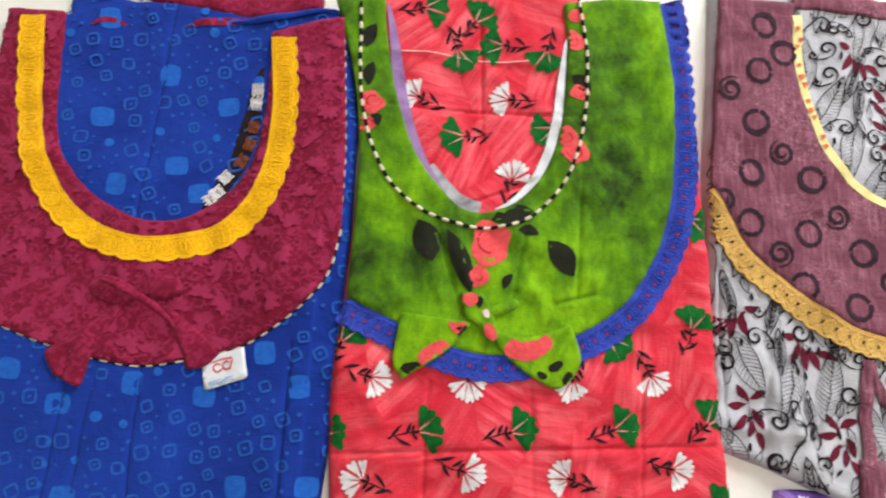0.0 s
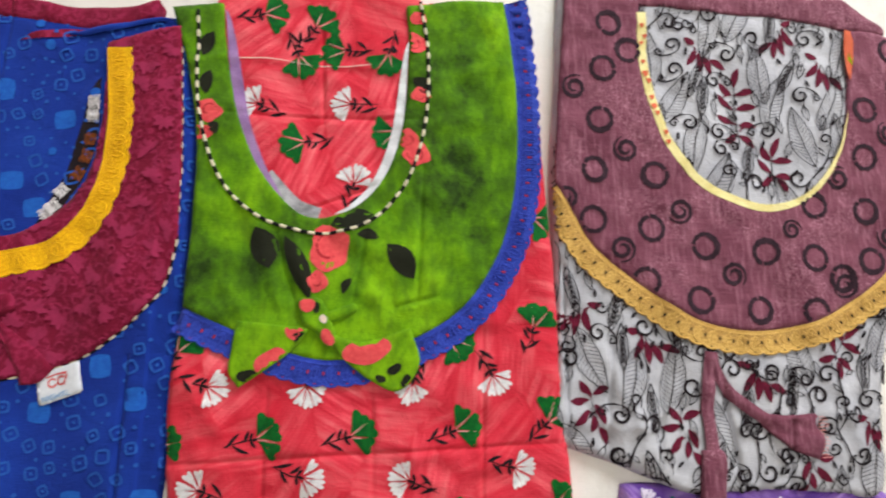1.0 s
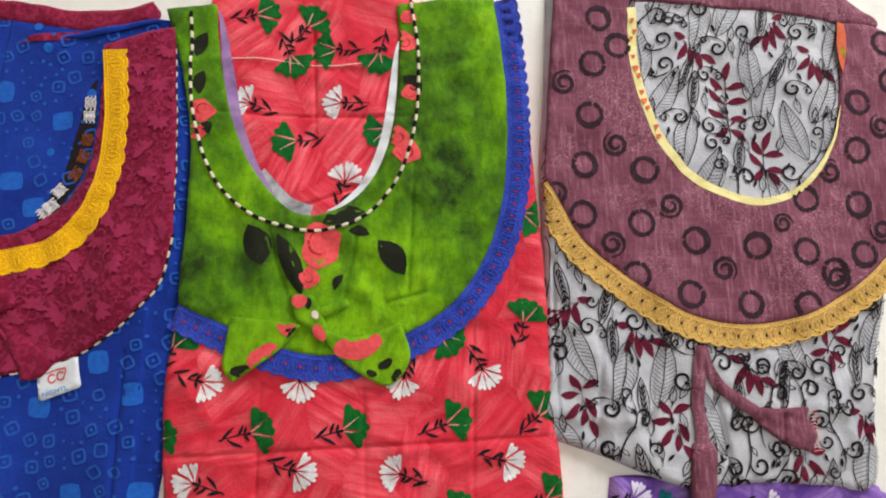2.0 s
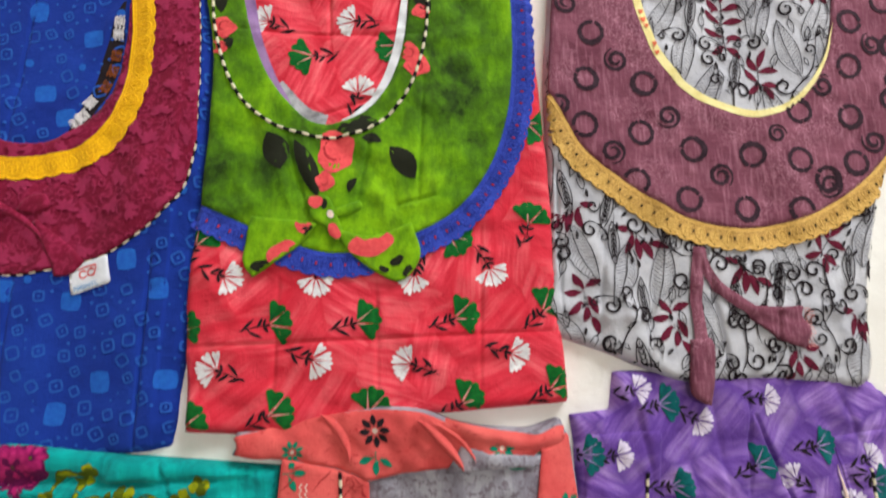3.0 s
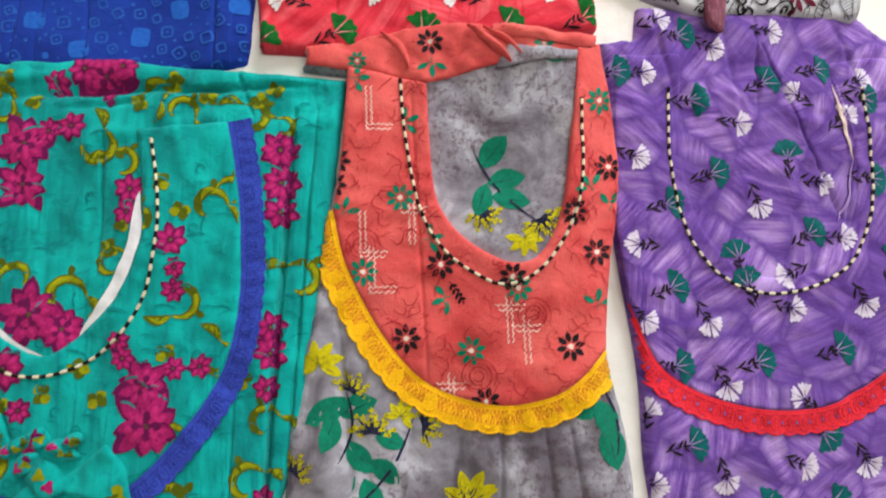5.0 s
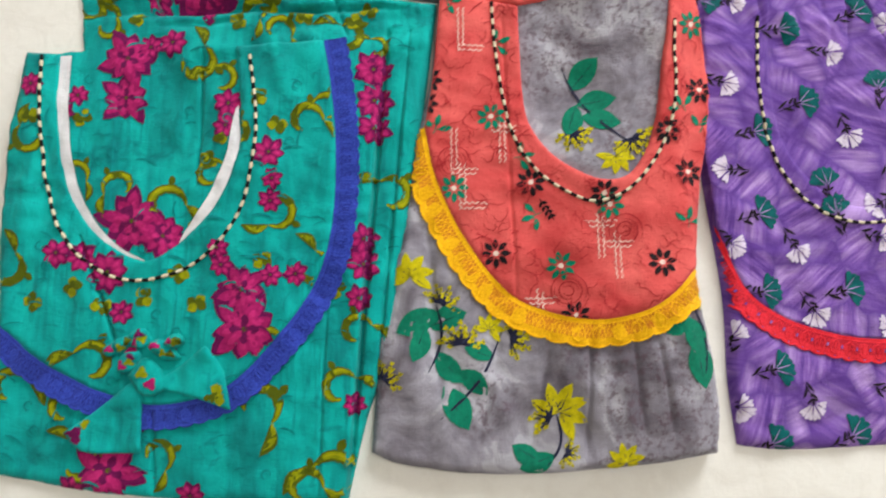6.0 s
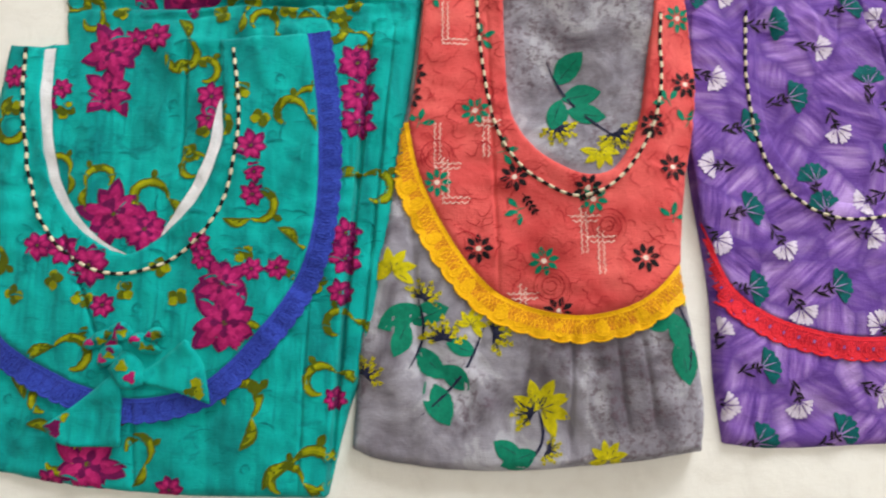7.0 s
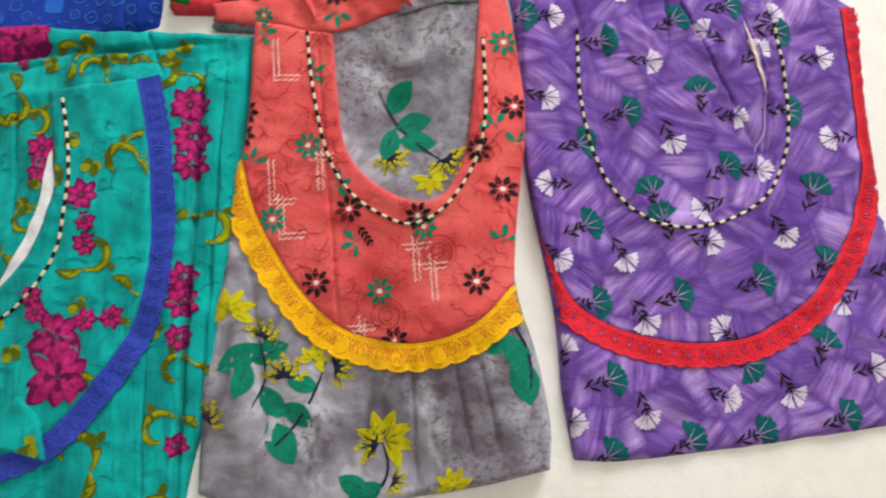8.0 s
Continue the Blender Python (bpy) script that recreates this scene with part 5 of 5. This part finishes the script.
vine_cloth(390, 70, 612, 300, 500)
vine_cloth(285, -200, 640, 20, 800)
vine_cloth(285, 20, 330, 110, 80)

# plum ties
strip("tie", spl([(442, -62), (436, -110), (438, -150), (434, -196)]), -0.007, 0.005, b3.top, PLUM, vine_dress, "plum tie hanging from the lace", lift=0.0026, arch=0.002)
tk = Sheet("tie_knot", ring(spl([(428, -150), (446, -150), (448, -180), (441, -212)]), spl([(441, -212), (424, -200), (424, -175), (428, -150)])), S3, PLUM, vine_dress, lift=0.006, rim=0.005, fall=0.005, step=0.003, label="plum tie end")
strip("tie", spl([(441, -64), (452, -92), (474, -112), (498, -128)]), -0.006, 0.005, b3.top, PLUM, vine_dress, "plum tie hanging from the lace", lift=0.0028, arch=0.002)
Sheet("tie_end", ring(spl([(482, -117), (510, -120), (540, -119)]), spl([(540, -119), (536, -130), (544, -142), (538, -160)]), spl([(538, -160), (512, -150), (488, -130), (482, -117)])), total(S3, ripples(8, 0.002, 0.03), crease(488, -122, 538, -142, 2.5, 4)), PLUM, vine_dress, lift=0.0046, rim=0.0018, fall=0.003, step=0.003, label="crumpled plum tie end")
p = Print(b3, 541, -140, 90)
for k in range(-18, 20, 3):
    p.stroke([(k, 2), (k + 0.6, -2), (k + math.sin(k), -5 - 2 * math.sin(k * 1.7))], 0.7, INK_PINK_PALE)
ob = p.done("frayed_edge", "pale frayed threads")
ob.location.z = 0.004


# teal cloth
def star_flower(sheet, x, y, size, turn=0.0, points=9):
    """Dark pointed petals with brighter ones over them; large ones open like lilies, with a rosette in front."""
    p = Print(sheet, x, y, turn, size * 0.98)
    r = random.Random(int(x * 13 + y * 7))
    big = size > 0.9
    for k in range(points):
        a = 360 / points * k + r.uniform(-7, 7)
        p.petal(0, 0, a, 23 + 7 * (k % 2) * big + r.uniform(-2, 2), 7.2, INK_PLUM, False, r.uniform(-2, 2))
    p.dot(0, 0, 14, INK_PLUM, 14)
    for k in range(points):
        a = 360 / points * k + r.uniform(-5, 5)
        c, s = math.cos(radians(a)), math.sin(radians(a))
        p.petal(4 * c, 4 * s, a, 15.5 + 5 * (k % 2) * big, 4.8, INK_MAGENTA, False, r.uniform(-1, 1))
        p.petal(7 * c, 7 * s, a + 4, 8.5, 2.2, INK_ROSE, False)
    if big:
        for k in range(8):
            a = 45 * k + 20
            p.petal(1.5 * math.cos(radians(a)), 1.5 * math.sin(radians(a)), a, 9, 3.2, INK_PLUM if k % 2 else INK_ROSE, False)
    p.dot(0, 0, 3.4, INK_PLUM, 9)
    p.dot(0, 0, 1.9, INK_OLIVE_DARK, 8)
    return p.done("printed_flower", "magenta flower with darker pointed petals")


def scroll(sheet, x, y, turn, size, flip=1):
    p = Print(sheet, x, y, turn, size * 1.22)
    q = arc(0, 0, 15, -60 * flip, 190 * flip, 20, 0.62)
    p.stroke(q, 7.6, INK_OLIVE_DARK, True, 0.12)
    p.stroke(q * 1.02, 4.6, INK_OLIVE, True, 0.15)
    p.stroke(q[3:-3] * 1.05, 1.2, INK_LIME, True)
    p.petal(q[0][0], q[0][1], -120 * flip, 24, 4.4, INK_OLIVE_DARK, False, 4 * flip)
    p.petal(q[0][0], q[0][1], -118 * flip, 20, 2.6, INK_OLIVE, False, 4 * flip)
    p.petal(15, 4 * flip, 40 * flip, 9, 3, INK_OLIVE_DARK, False)
    return p.done("printed_scroll", "olive scroll")


for sh in (b4, y4):
    flowers = ((-257, -324, 1.15), (-257, -364, 1.0), (-243, -486, 1.25), (-214, -500, 0.95), (-18, -333, 0.9), (-17, -366, 0.9), (-17, -396, 0.8), (-185, -258, 1.1), (-205, -250, 0.8), (-168, -248, 0.7)) if sh is b4 else (
        (-138, -552, 1.0), (-134, -588, 1.35), (-117, -420, 0.75), (-113, -446, 0.5), (-115, -467, 0.55), (-309, -516, 0.65), (-286, -520, 0.7), (-262, -534, 0.9), (-247, -571, 0.55), (-112, -538, 0.55), (-89, -537, 0.55), (-158, -528, 0.55), (-162, -512, 0.5), (-345, -352, 0.55), (-358, -600, 0.5))
    for i, (x, y, sz) in enumerate(flowers):
        star_flower(sh, x, y, sz, 23 * i, 9 if sz > 0.8 else 7)
for i, (x, y, sz) in enumerate(((-26, -504, 0.7), (-26, -528, 0.8), (-30, -560, 0.6), (-252, -712, 1.3), (-285, -728, 0.6), (-180, -736, 0.6), (-33, -657, 0.5), (-368, -633, 0.6), (-158, -370, 0.7), (-160, -392, 0.6), (-214, -308, 0.7), (-236, -312, 0.6), (-222, -668, 0.5), (-316, -380, 0.6), (-302, -362, 0.5), (-231, -262, 0.6))):
    star_flower(b4, x, y, sz, 31 * i, 7)
for i, (sh, x, y, t, sz) in enumerate(((b4, -191, -328, 0, 1.0), (b4, -213, -470, 60, 1.0), (b4, -258, -452, 150, 0.8), (y4, -107, -476, -60, 0.9), (y4, -73, -532, 20, 0.9), (b4, -121, -657, 10, 1.1), (y4, -271, -617, 90, 1.0), (y4, -82, -388, 60, 0.9), (y4, -62, -376, 100, 0.8), (b4, -293, -656, 80, 0.9), (b4, -279, -705, 40, 1.0), (b4, -209, -700, 0, 0.8),
                                       (b4, -50, -722, 100, 1.2), (b4, -47, -642, 90, 0.9), (b4, 1, -460, 70, 1.0), (y4, -342, -405, 190, 0.8), (y4, -354, -530, 0, 0.9), (b4, -345, -638, 70, 0.9), (y4, -110, -600, 200, 0.8), (b4, -77, -730, 60, 0.9), (b4, -45, -300, 60, 0.9), (b4, -112, -293, 30, 0.8), (b4, -300, -268, 20, 0.8), (b4, -140, -272, 10, 0.8),
                                       (b4, -165, -345, 80, 0.8), (b4, -300, -440, 30, 0.7), (y4, -150, -400, 95, 0.8), (b4, -172, -440, 100, 0.8), (b4, -15, -310, 60, 0.6), (b4, -32, -590, 80, 0.8), (b4, -280, -290, 0, 0.7))):
    scroll(sh, x, y, t, sz, 1 if i % 2 else -1)
for i, (sh, x, y) in enumerate(((y4, -107, -392), (y4, -118, -522), (y4, -291, -545), (y4, -229, -555), (b4, -186, -490), (y4, -346, -385), (b4, -298, -387), (b4, -163, -405), (b4, -173, -428), (y4, -262, -565), (y4, -177, -562), (b4, -51, -548), (y4, -130, -361), (y4, -200, -535), (b4, -90, -280), (b4, -40, -285), (b4, -250, -284), (b4, -150, -286), (b4, -20, -272), (b4, -275, -256), (b4, -120, -258), (b4, -40, -430), (y4, -330, -560))):
    p = Print(sh, x, y, 40 * i)
    for k in range(4):
        p.petal(-3, 0, 90 * k + 20 * (k % 2), 10, 4.6, INK_OLIVE_DARK if k % 2 else INK_OLIVE, False, 1)
    p.dot(0, 0, 3.4, INK_OLIVE_DARK, 8)
    p.done("printed_leaf", "olive leaf")
for sh, (x0, y0, x1, y1), n in ((b4, (-375, -740, 40, -250), 200), (y4, (-360, -650, -60, -320), 130)):
    wisps = Print(sh)
    for _ in range(n):
        x, y, t = r1.uniform(x0, x1), r1.uniform(y0, y1), r1.choice((0, 0, 15, -20, 80)) + r1.uniform(-15, 15)
        q = arc(0, 0, r1.uniform(10, 22), 60, 120, 6) if r1.random() < 0.8 else arc(0, 0, 4, 0, 300, 9)
        q = q - q.mean(0)
        c, s = math.cos(radians(t)), math.sin(radians(t))
        wisps.stroke(np.column_stack([x + q[:, 0] * c - q[:, 1] * s, y + q[:, 0] * s + q[:, 1] * c]), r1.uniform(0.8, 2.2), INK_DARK_TEAL, True, 0.3)
    tagged(wisps.done("brush_print", "darker teal brush wisps"), kind="stuff")
tl = Sheet("bow_tail", ring(spl([(-226, -628), (-262, -658), (-290, -678)]), spl([(-290, -678), (-272, -694), (-222, -697)]), spl([(-222, -697), (-224, -660), (-222, -632)])), total(S4, ripples(7, 0.001, 0.04)), TEAL, teal_dress, lift=0.0082, rim=0.002, fall=0.0035, step=0.003, label="teal tie end")
tr = Sheet("bow_tail", ring(spl([(-212, -634), (-190, -620), (-168, -602)]), spl([(-168, -602), (-152, -628), (-144, -660)]), spl([(-144, -660), (-178, -648), (-212, -640)])), total(S4, ripples(9, 0.001, 0.04)), TEAL, teal_dress, lift=0.0086, rim=0.002, fall=0.0035, step=0.003, label="teal tie end with an olive leaf")
for k, (cx, cy, w, h, t) in enumerate(((-246, -602, 17, 8, 24), (-228, -596, 9, 11, 70), (-206, -606, 15, 7, -28), (-236, -616, 12, 7, 50), (-196, -598, 9, 6, 10))):
    a = np.radians(np.arange(0, 360, 30))
    ex, ey = w * np.cos(a) * (1 + 0.14 * np.sin(3 * a + k)), h * np.sin(a) * (1 + 0.18 * np.cos(2 * a + k))
    c, q = math.cos(radians(t)), math.sin(radians(t))
    loop = np.column_stack([cx + ex * c - ey * q, cy + ex * q + ey * c])
    crumple = Sheet("bow_loop", ring(spl([*loop, loop[0]])[:-1]), total(S4, ripples(70 + k, 0.003, 0.02), crease(cx - w * c, cy - w * q, cx + w * c, cy + w * q, 4.0, 3.0)), TEAL, teal_dress, lift=0.0076 + 0.0008 * k, rim=0.003, fall=0.004, step=0.0025, label="crumpled teal loop of the bow")
    for dx, dy, rr, m in ((-0.5 * w, 0.2 * h, 4.2, INK_MAGENTA), (0.1 * w, -0.3 * h, 3.2, INK_OLIVE), (0.55 * w, 0.1 * h, 3.6, INK_PLUM if k % 2 else INK_OLIVE_DARK)):
        p = Print(crumple, cx + dx * c - dy * q, cy + dx * q + dy * c, 50 * k)
        p.dot(0, 0, rr, m, 11, wobble=0.4)
        p.done("printed_patch")
kt = Sheet("bow_knot", ring(spl([(-236, -628), (-222, -612), (-208, -622)]), spl([(-208, -622), (-204, -642), (-222, -646), (-236, -628)])), S4, TEAL, teal_dress, lift=0.0106, rim=0.005, fall=0.006, step=0.003)
for sh, x, y, w, m in ((tl, -280, -680, 7, INK_PLUM), (tl, -272, -670, 4, INK_OLIVE), (tr, -152, -645, 9, INK_OLIVE), (tr, -160, -650, 6, INK_OLIVE_DARK), (kt, -222, -626, 5, INK_OLIVE), (kt, -214, -636, 5, INK_MAGENTA), (y4, -250, -604, 6, INK_PLUM), (y4, -235, -606, 5, INK_MAGENTA), (y4, -200, -602, 6, INK_PLUM)):
    p = Print(sh, x, y, x)
    p.dot(0, 0, w, m, 12, wobble=0.3)
    p.done("printed_patch")


# coral yoke
def daisy(sheet, x, y, mat, turn=0.0, size=1.0):
    p = Print(sheet, x, y, turn, size)
    for k in range(8):
        p.petal(4.0 * math.cos(k * math.pi / 4), 4.0 * math.sin(k * math.pi / 4), 45 * k, 10.5, 2.7, mat, False, 0.4)
    p.dot(0, 0, 2.6, INK_CREAM, 10)
    return p.done("printed_flower", "black eight-petal flower" if mat is INK_BLACK else "green eight-petal flower")


for i, (x, y) in enumerate(((99, -519), (256, -531), (288, -441), (304, -357), (32, -369), (268, -400), (134, -450), (203, -463), (172, -580), (36, -345))):
    daisy(y5, x, y, INK_BLACK, 9 * i)
for i, (x, y) in enumerate(((60, -455), (160, -532), (97, -384), (208, -474), (300, -288), (80, -392))):
    if i < 5:
        daisy(y5, x, y, INK_LEAF, 11 * i)
daisy(back5, 131, -224, INK_BLACK, 10), daisy(back5, 248, -224, INK_LEAF, 0, 0.8), daisy(back5, 58, -244, INK_LEAF, 20, 0.7)
for sh, x, y, t in ((y5, 134, -483, 200), (y5, 286, -487, 80), (y5, 307, -392, 60), (y5, 283, -372, 120), (y5, 128, -424, 10), (y5, 108, -306, 20), (back5, 132, -251, -90), (y5, 44, -392, 70), (y5, 60, -262, 0)):
    p = Print(sh, x, y, t)
    for a in (-62, 2, 64):
        p.petal(-6 + 4 * math.cos(radians(a)), 4 * math.sin(radians(a)), a, 13, 3.0, INK_LEAF, False)
    p.stroke([(-10, 0), (-6, 0), (-2, 0)], 0.9, INK_LEAF)
    p.done("printed_leaf", "green leaf trio")
p = Print(y5, 148, -476, -58)
p.stroke([(-12, 0), (0, 1), (14, 0)], 0.8, INK_BLACK)
for k in range(-8, 12, 5):
    p.petal(k, 0, 45, 6, 1.4, INK_BLACK, False), p.petal(k, 0, -45, 6, 1.4, INK_BLACK, False)
p.done("printed_leaf", "black fern leaf")


def wave(p, x, y, length, upright):
    n = int(length / 1.3)
    u = np.linspace(0, length, n)
    v = np.where(np.arange(n) % 4 < 2, 0.8, -0.8)
    p.stroke(np.column_stack([x + v, y - u] if upright else [x + u, y + v]), 0.9, INK_CREAM)


for x, y in ((66, -270), (105, -384), (58, -396), (196, -480), (212, -500), (138, -552), (66, -430)):
    p = Print(y5, x, y)
    wave(p, 0, 0, 46, True)
    if x not in (58, 66):
        wave(p, 5, -4, 42, True)
        wave(p, -12, -10, 30, False)
        wave(p, -8, -15, 24, False)
    else:
        wave(p, 5, 0, 40, True)
        wave(p, 0, -40, 26, False)
        wave(p, 0, -45, 24, False)
    p.done("printed_zigzag", "cream zigzag lines")
veins = Print(y5)
for _ in range(330):
    x, y, t = r1.uniform(30, 315), r1.uniform(-580, -250), r1.uniform(0, 360)
    q = [(x, y)]
    for _k in range(r1.randint(3, 7)):
        t += r1.uniform(-70, 70)
        q.append((q[-1][0] + 4.5 * math.cos(radians(t)), q[-1][1] + 4.5 * math.sin(radians(t))))
    veins.stroke(q, r1.uniform(0.5, 1.1), INK_RED_SOFT, True)
for x, y in ((166, -556), (222, -500), (60, -430)):
    for rr in (5, 9, 13, 17):
        veins.stroke(arc(x, y, rr, rr * 40, rr * 40 + 300, 16, 0.9), 1.0, INK_RED_SOFT, True, 0.3)
tagged(veins.done("vein_print", "fine darker red veins and roses"), kind="stuff")


# grey cloth
def umbel(x, y, turn, size=1.0):
    p = Print(b5, x, y, turn, size * 1.2)
    for k in range(15):
        a = -98 + 14 * k
        ln = 14 + 5 * math.sin(k * 2.1)
        e = (ln * math.cos(radians(a)), ln * math.sin(radians(a)))
        p.stroke([(0, 0), (e[0] * 0.5, e[1] * 0.5 + 0.6), e], 1.7, INK_NAVY, True)
        p.dot(e[0], e[1], 2.3, INK_YELLOW, 7, wobble=0.35)
        p.dot(e[0] * 0.75, e[1] * 0.8, 1.8, INK_YELLOW, 6, wobble=0.3)
        p.dot(e[0] * 1.05, e[1] * 1.02, 0.8, INK_NAVY, 5)
    return p.done("printed_umbel", "yellow umbel on navy stalks")


def lily(x, y, turn, size=1.0):
    p = Print(b5, x, y, turn, size * 1.2)
    for k in range(6):
        p.petal(0, 0, -110 + 44 * k, 22, 4.6, INK_YELLOW, False, 1.2)
        a = radians(-110 + 44 * k)
        p.stroke([(0, 0), (7 * math.cos(a), 7 * math.sin(a)), (15 * math.cos(a), 15 * math.sin(a))], 0.9, INK_NAVY, True)
    return p.done("printed_lily", "yellow lily")


def leafy(x0, y0, x1, y1, leaves):
    p = Print(b5)
    d = np.array((x1 - x0, y1 - y0), float)
    k = np.linspace(0, 1, 9)[:, None]
    n = np.array((-d[1], d[0])) / np.linalg.norm(d)
    for x, y, t, ln in leaves:
        ln *= 1.36
        c, q = math.cos(radians(t)), math.sin(radians(t))
        p.petal(x - ln / 2 * c, y - ln / 2 * q, t, ln, ln * 0.28, INK_LEAF, False, 1.5)
        p.stroke([(x - ln * 0.4 * c, y - ln * 0.4 * q), (x, y), (x + ln * 0.3 * c, y + ln * 0.3 * q)], 0.8, INK_NAVY, True)
    p.stroke(np.array((x0, y0)) + k * d - 9 * np.sin(math.pi * k) * n, 2.6, INK_NAVY, True)
    return p.done("printed_leaf_sprig", "sea green leaf sprig")


leafy(170, -328, 240, -412, ((193, -334, 50, 32), (205, -363, 10, 30), (178, -384, 250, 28), (208, -384, -10, 30)))
umbel(179, -398, -70, 0.85), umbel(236, -404, -60, 0.95), lily(218, -424, -75, 0.75)
leafy(45, -672, 104, -592, ((82, -612, -20, 22), (54, -625, 130, 28), (76, -639, -40, 26), (60, -662, -60, 34)))
umbel(65, -604, 90, 0.95), umbel(112, -598, 10, 0.9), lily(92, -590, 60, 0.6)
leafy(34, -630, 42, -566, ((23, -582, 210, 32), (52, -581, 20, 30), (26, -603, 250, 26)))
umbel(46, -566, 60, 0.8), lily(18, -540, 80, 0.9)
leafy(143, -716, 152, -668, ((125, -704, 150, 24), (134, -712, 200, 26)))
lily(156, -668, 45, 1.1), umbel(148, -672, 140, 0.9), umbel(160, -704, -20, 0.6)
leafy(294, -640, 282, -565, ((267, -588, 170, 30), (286, -601, -70, 30), (290, -626, -80, 34)))
umbel(280, -566, 70, 0.85), umbel(-8, -636, 60, 0.8), lily(216, -714, 80, 0.7)
leafy(230, -236, 300, -222, ((262, -232, 5, 34),))

# purple cloth
for i, (x, y, t) in enumerate(((356, -256, -3), (452, -313, -11), (341, -347, -24), (636, -316, 3), (536, -376, -10), (327, -434, 176), (626, -404, -177), (463, -402, -68), (480, -472, -153), (490, -505, -17), (565, -506, -62), (568, -301, 42), (553, -433, -4), (593, -263, 20), (337, -513, -40), (400, -519, -65), (483, -587, 135),
                                (330, -592, 76), (403, -669, -74), (487, -657, -24), (548, -660, -62), (636, -637, 6), (336, -667, -11), (414, -581, -63), (605, -574, -152), (433, -231, -30), (499, -211, -9), (376, -197, 11), (668, -600, 20), (508, -278, 150))):
    for sh in (b6, y6):
        fan_flower(sh, x, y, t, 0.9, INK_WHITE_LILAC, "printed_flower", "white fan flower on a dark stem", True)
for i, (x, y, t) in enumerate(((406, -285, 3), (421, -362, 16), (497, -342, 87), (517, -426, 28), (483, -265, 27), (432, -444, 103), (368, -477, 21), (592, -372, -6), (603, -453, 60), (545, -252, 8), (440, -472, 103), (593, -287, -13), (372, -393, 13), (450, -553, 15), (534, -544, 16), (368, -555, 6), (374, -628, 16), (585, -607, 63), (445, -690, 25),
                                (513, -689, 15), (597, -679, 21), (366, -697, 27), (510, -629, -36), (604, -529, 45), (325, -253, 0), (672, -540, 10), (400, -212, 10))):
    for sh in (b6, y6):
        fan_flower(sh, x, y, t, 0.93, INK_PETROL, "printed_clover", "petrol green fan leaf", False, 4)


# the grey dress is folded thicker under one side of its yoke
def thicken(dress, x0, x1, y0, y1, rise, over):
    """Raise a stretch of a folded stack, drawing its sides in a little."""
    for ob in dress.children_recursive:
        for v in ob.data.vertices:
            x, y, z = v.co
            t, u = min(max((x - x0) / (x1 - x0), 0), 1), min(max((y - y0) / (y1 - y0), 0), 1)
            w = min(max((x - 0.275) / 0.035, 0), 1)
            dz = rise * t * t * (3 - 2 * t) * (1 - 0.7 * w * w * (3 - 2 * w)) * (0.35 + 0.65 * u * u * (3 - 2 * u))
            v.co.x += (over[0] - x) * dz / 0.58
            v.co.y += (over[1] - y) * dz / 0.58
            if z > 0:
                v.co.z += dz


thicken(grey_dress, 0.09, 0.25, -0.71, -0.58, 0.030, (0.09, -0.53))


# the blue and teal dresses thin out towards their free sides, the purple one lies flat
def settle(thing, x0, x1, fall, over):
    """Let a folded stack sink from x1 towards x0, spreading its sides a little."""
    for ob in (thing, *thing.children_recursive):
        spots = [v.co for v in ob.data.vertices] if ob.type == "MESH" else [ob.location] if ob.type == "FONT" else []
        for co in spots:
            t = min(max((co.x - x1) / (x0 - x1), 0), 1)
            dz = -min(fall, 0.65 * max(co.z, 0.0)) * t * t * (3 - 2 * t)
            co.x += (over[0] - co.x) * dz / 0.58
            co.y += (over[1] - co.y) * dz / 0.58
            co.z += dz


for thing in (blue_dress, tag):
    settle(thing, -0.14, -0.05, 0.012, (0.06, -0.055))
settle(teal_dress, -0.24, -0.10, 0.010, (0.05, -0.58))
settle(purple_dress, 0.40, 0.30, 0.006, (0.13, -0.52))
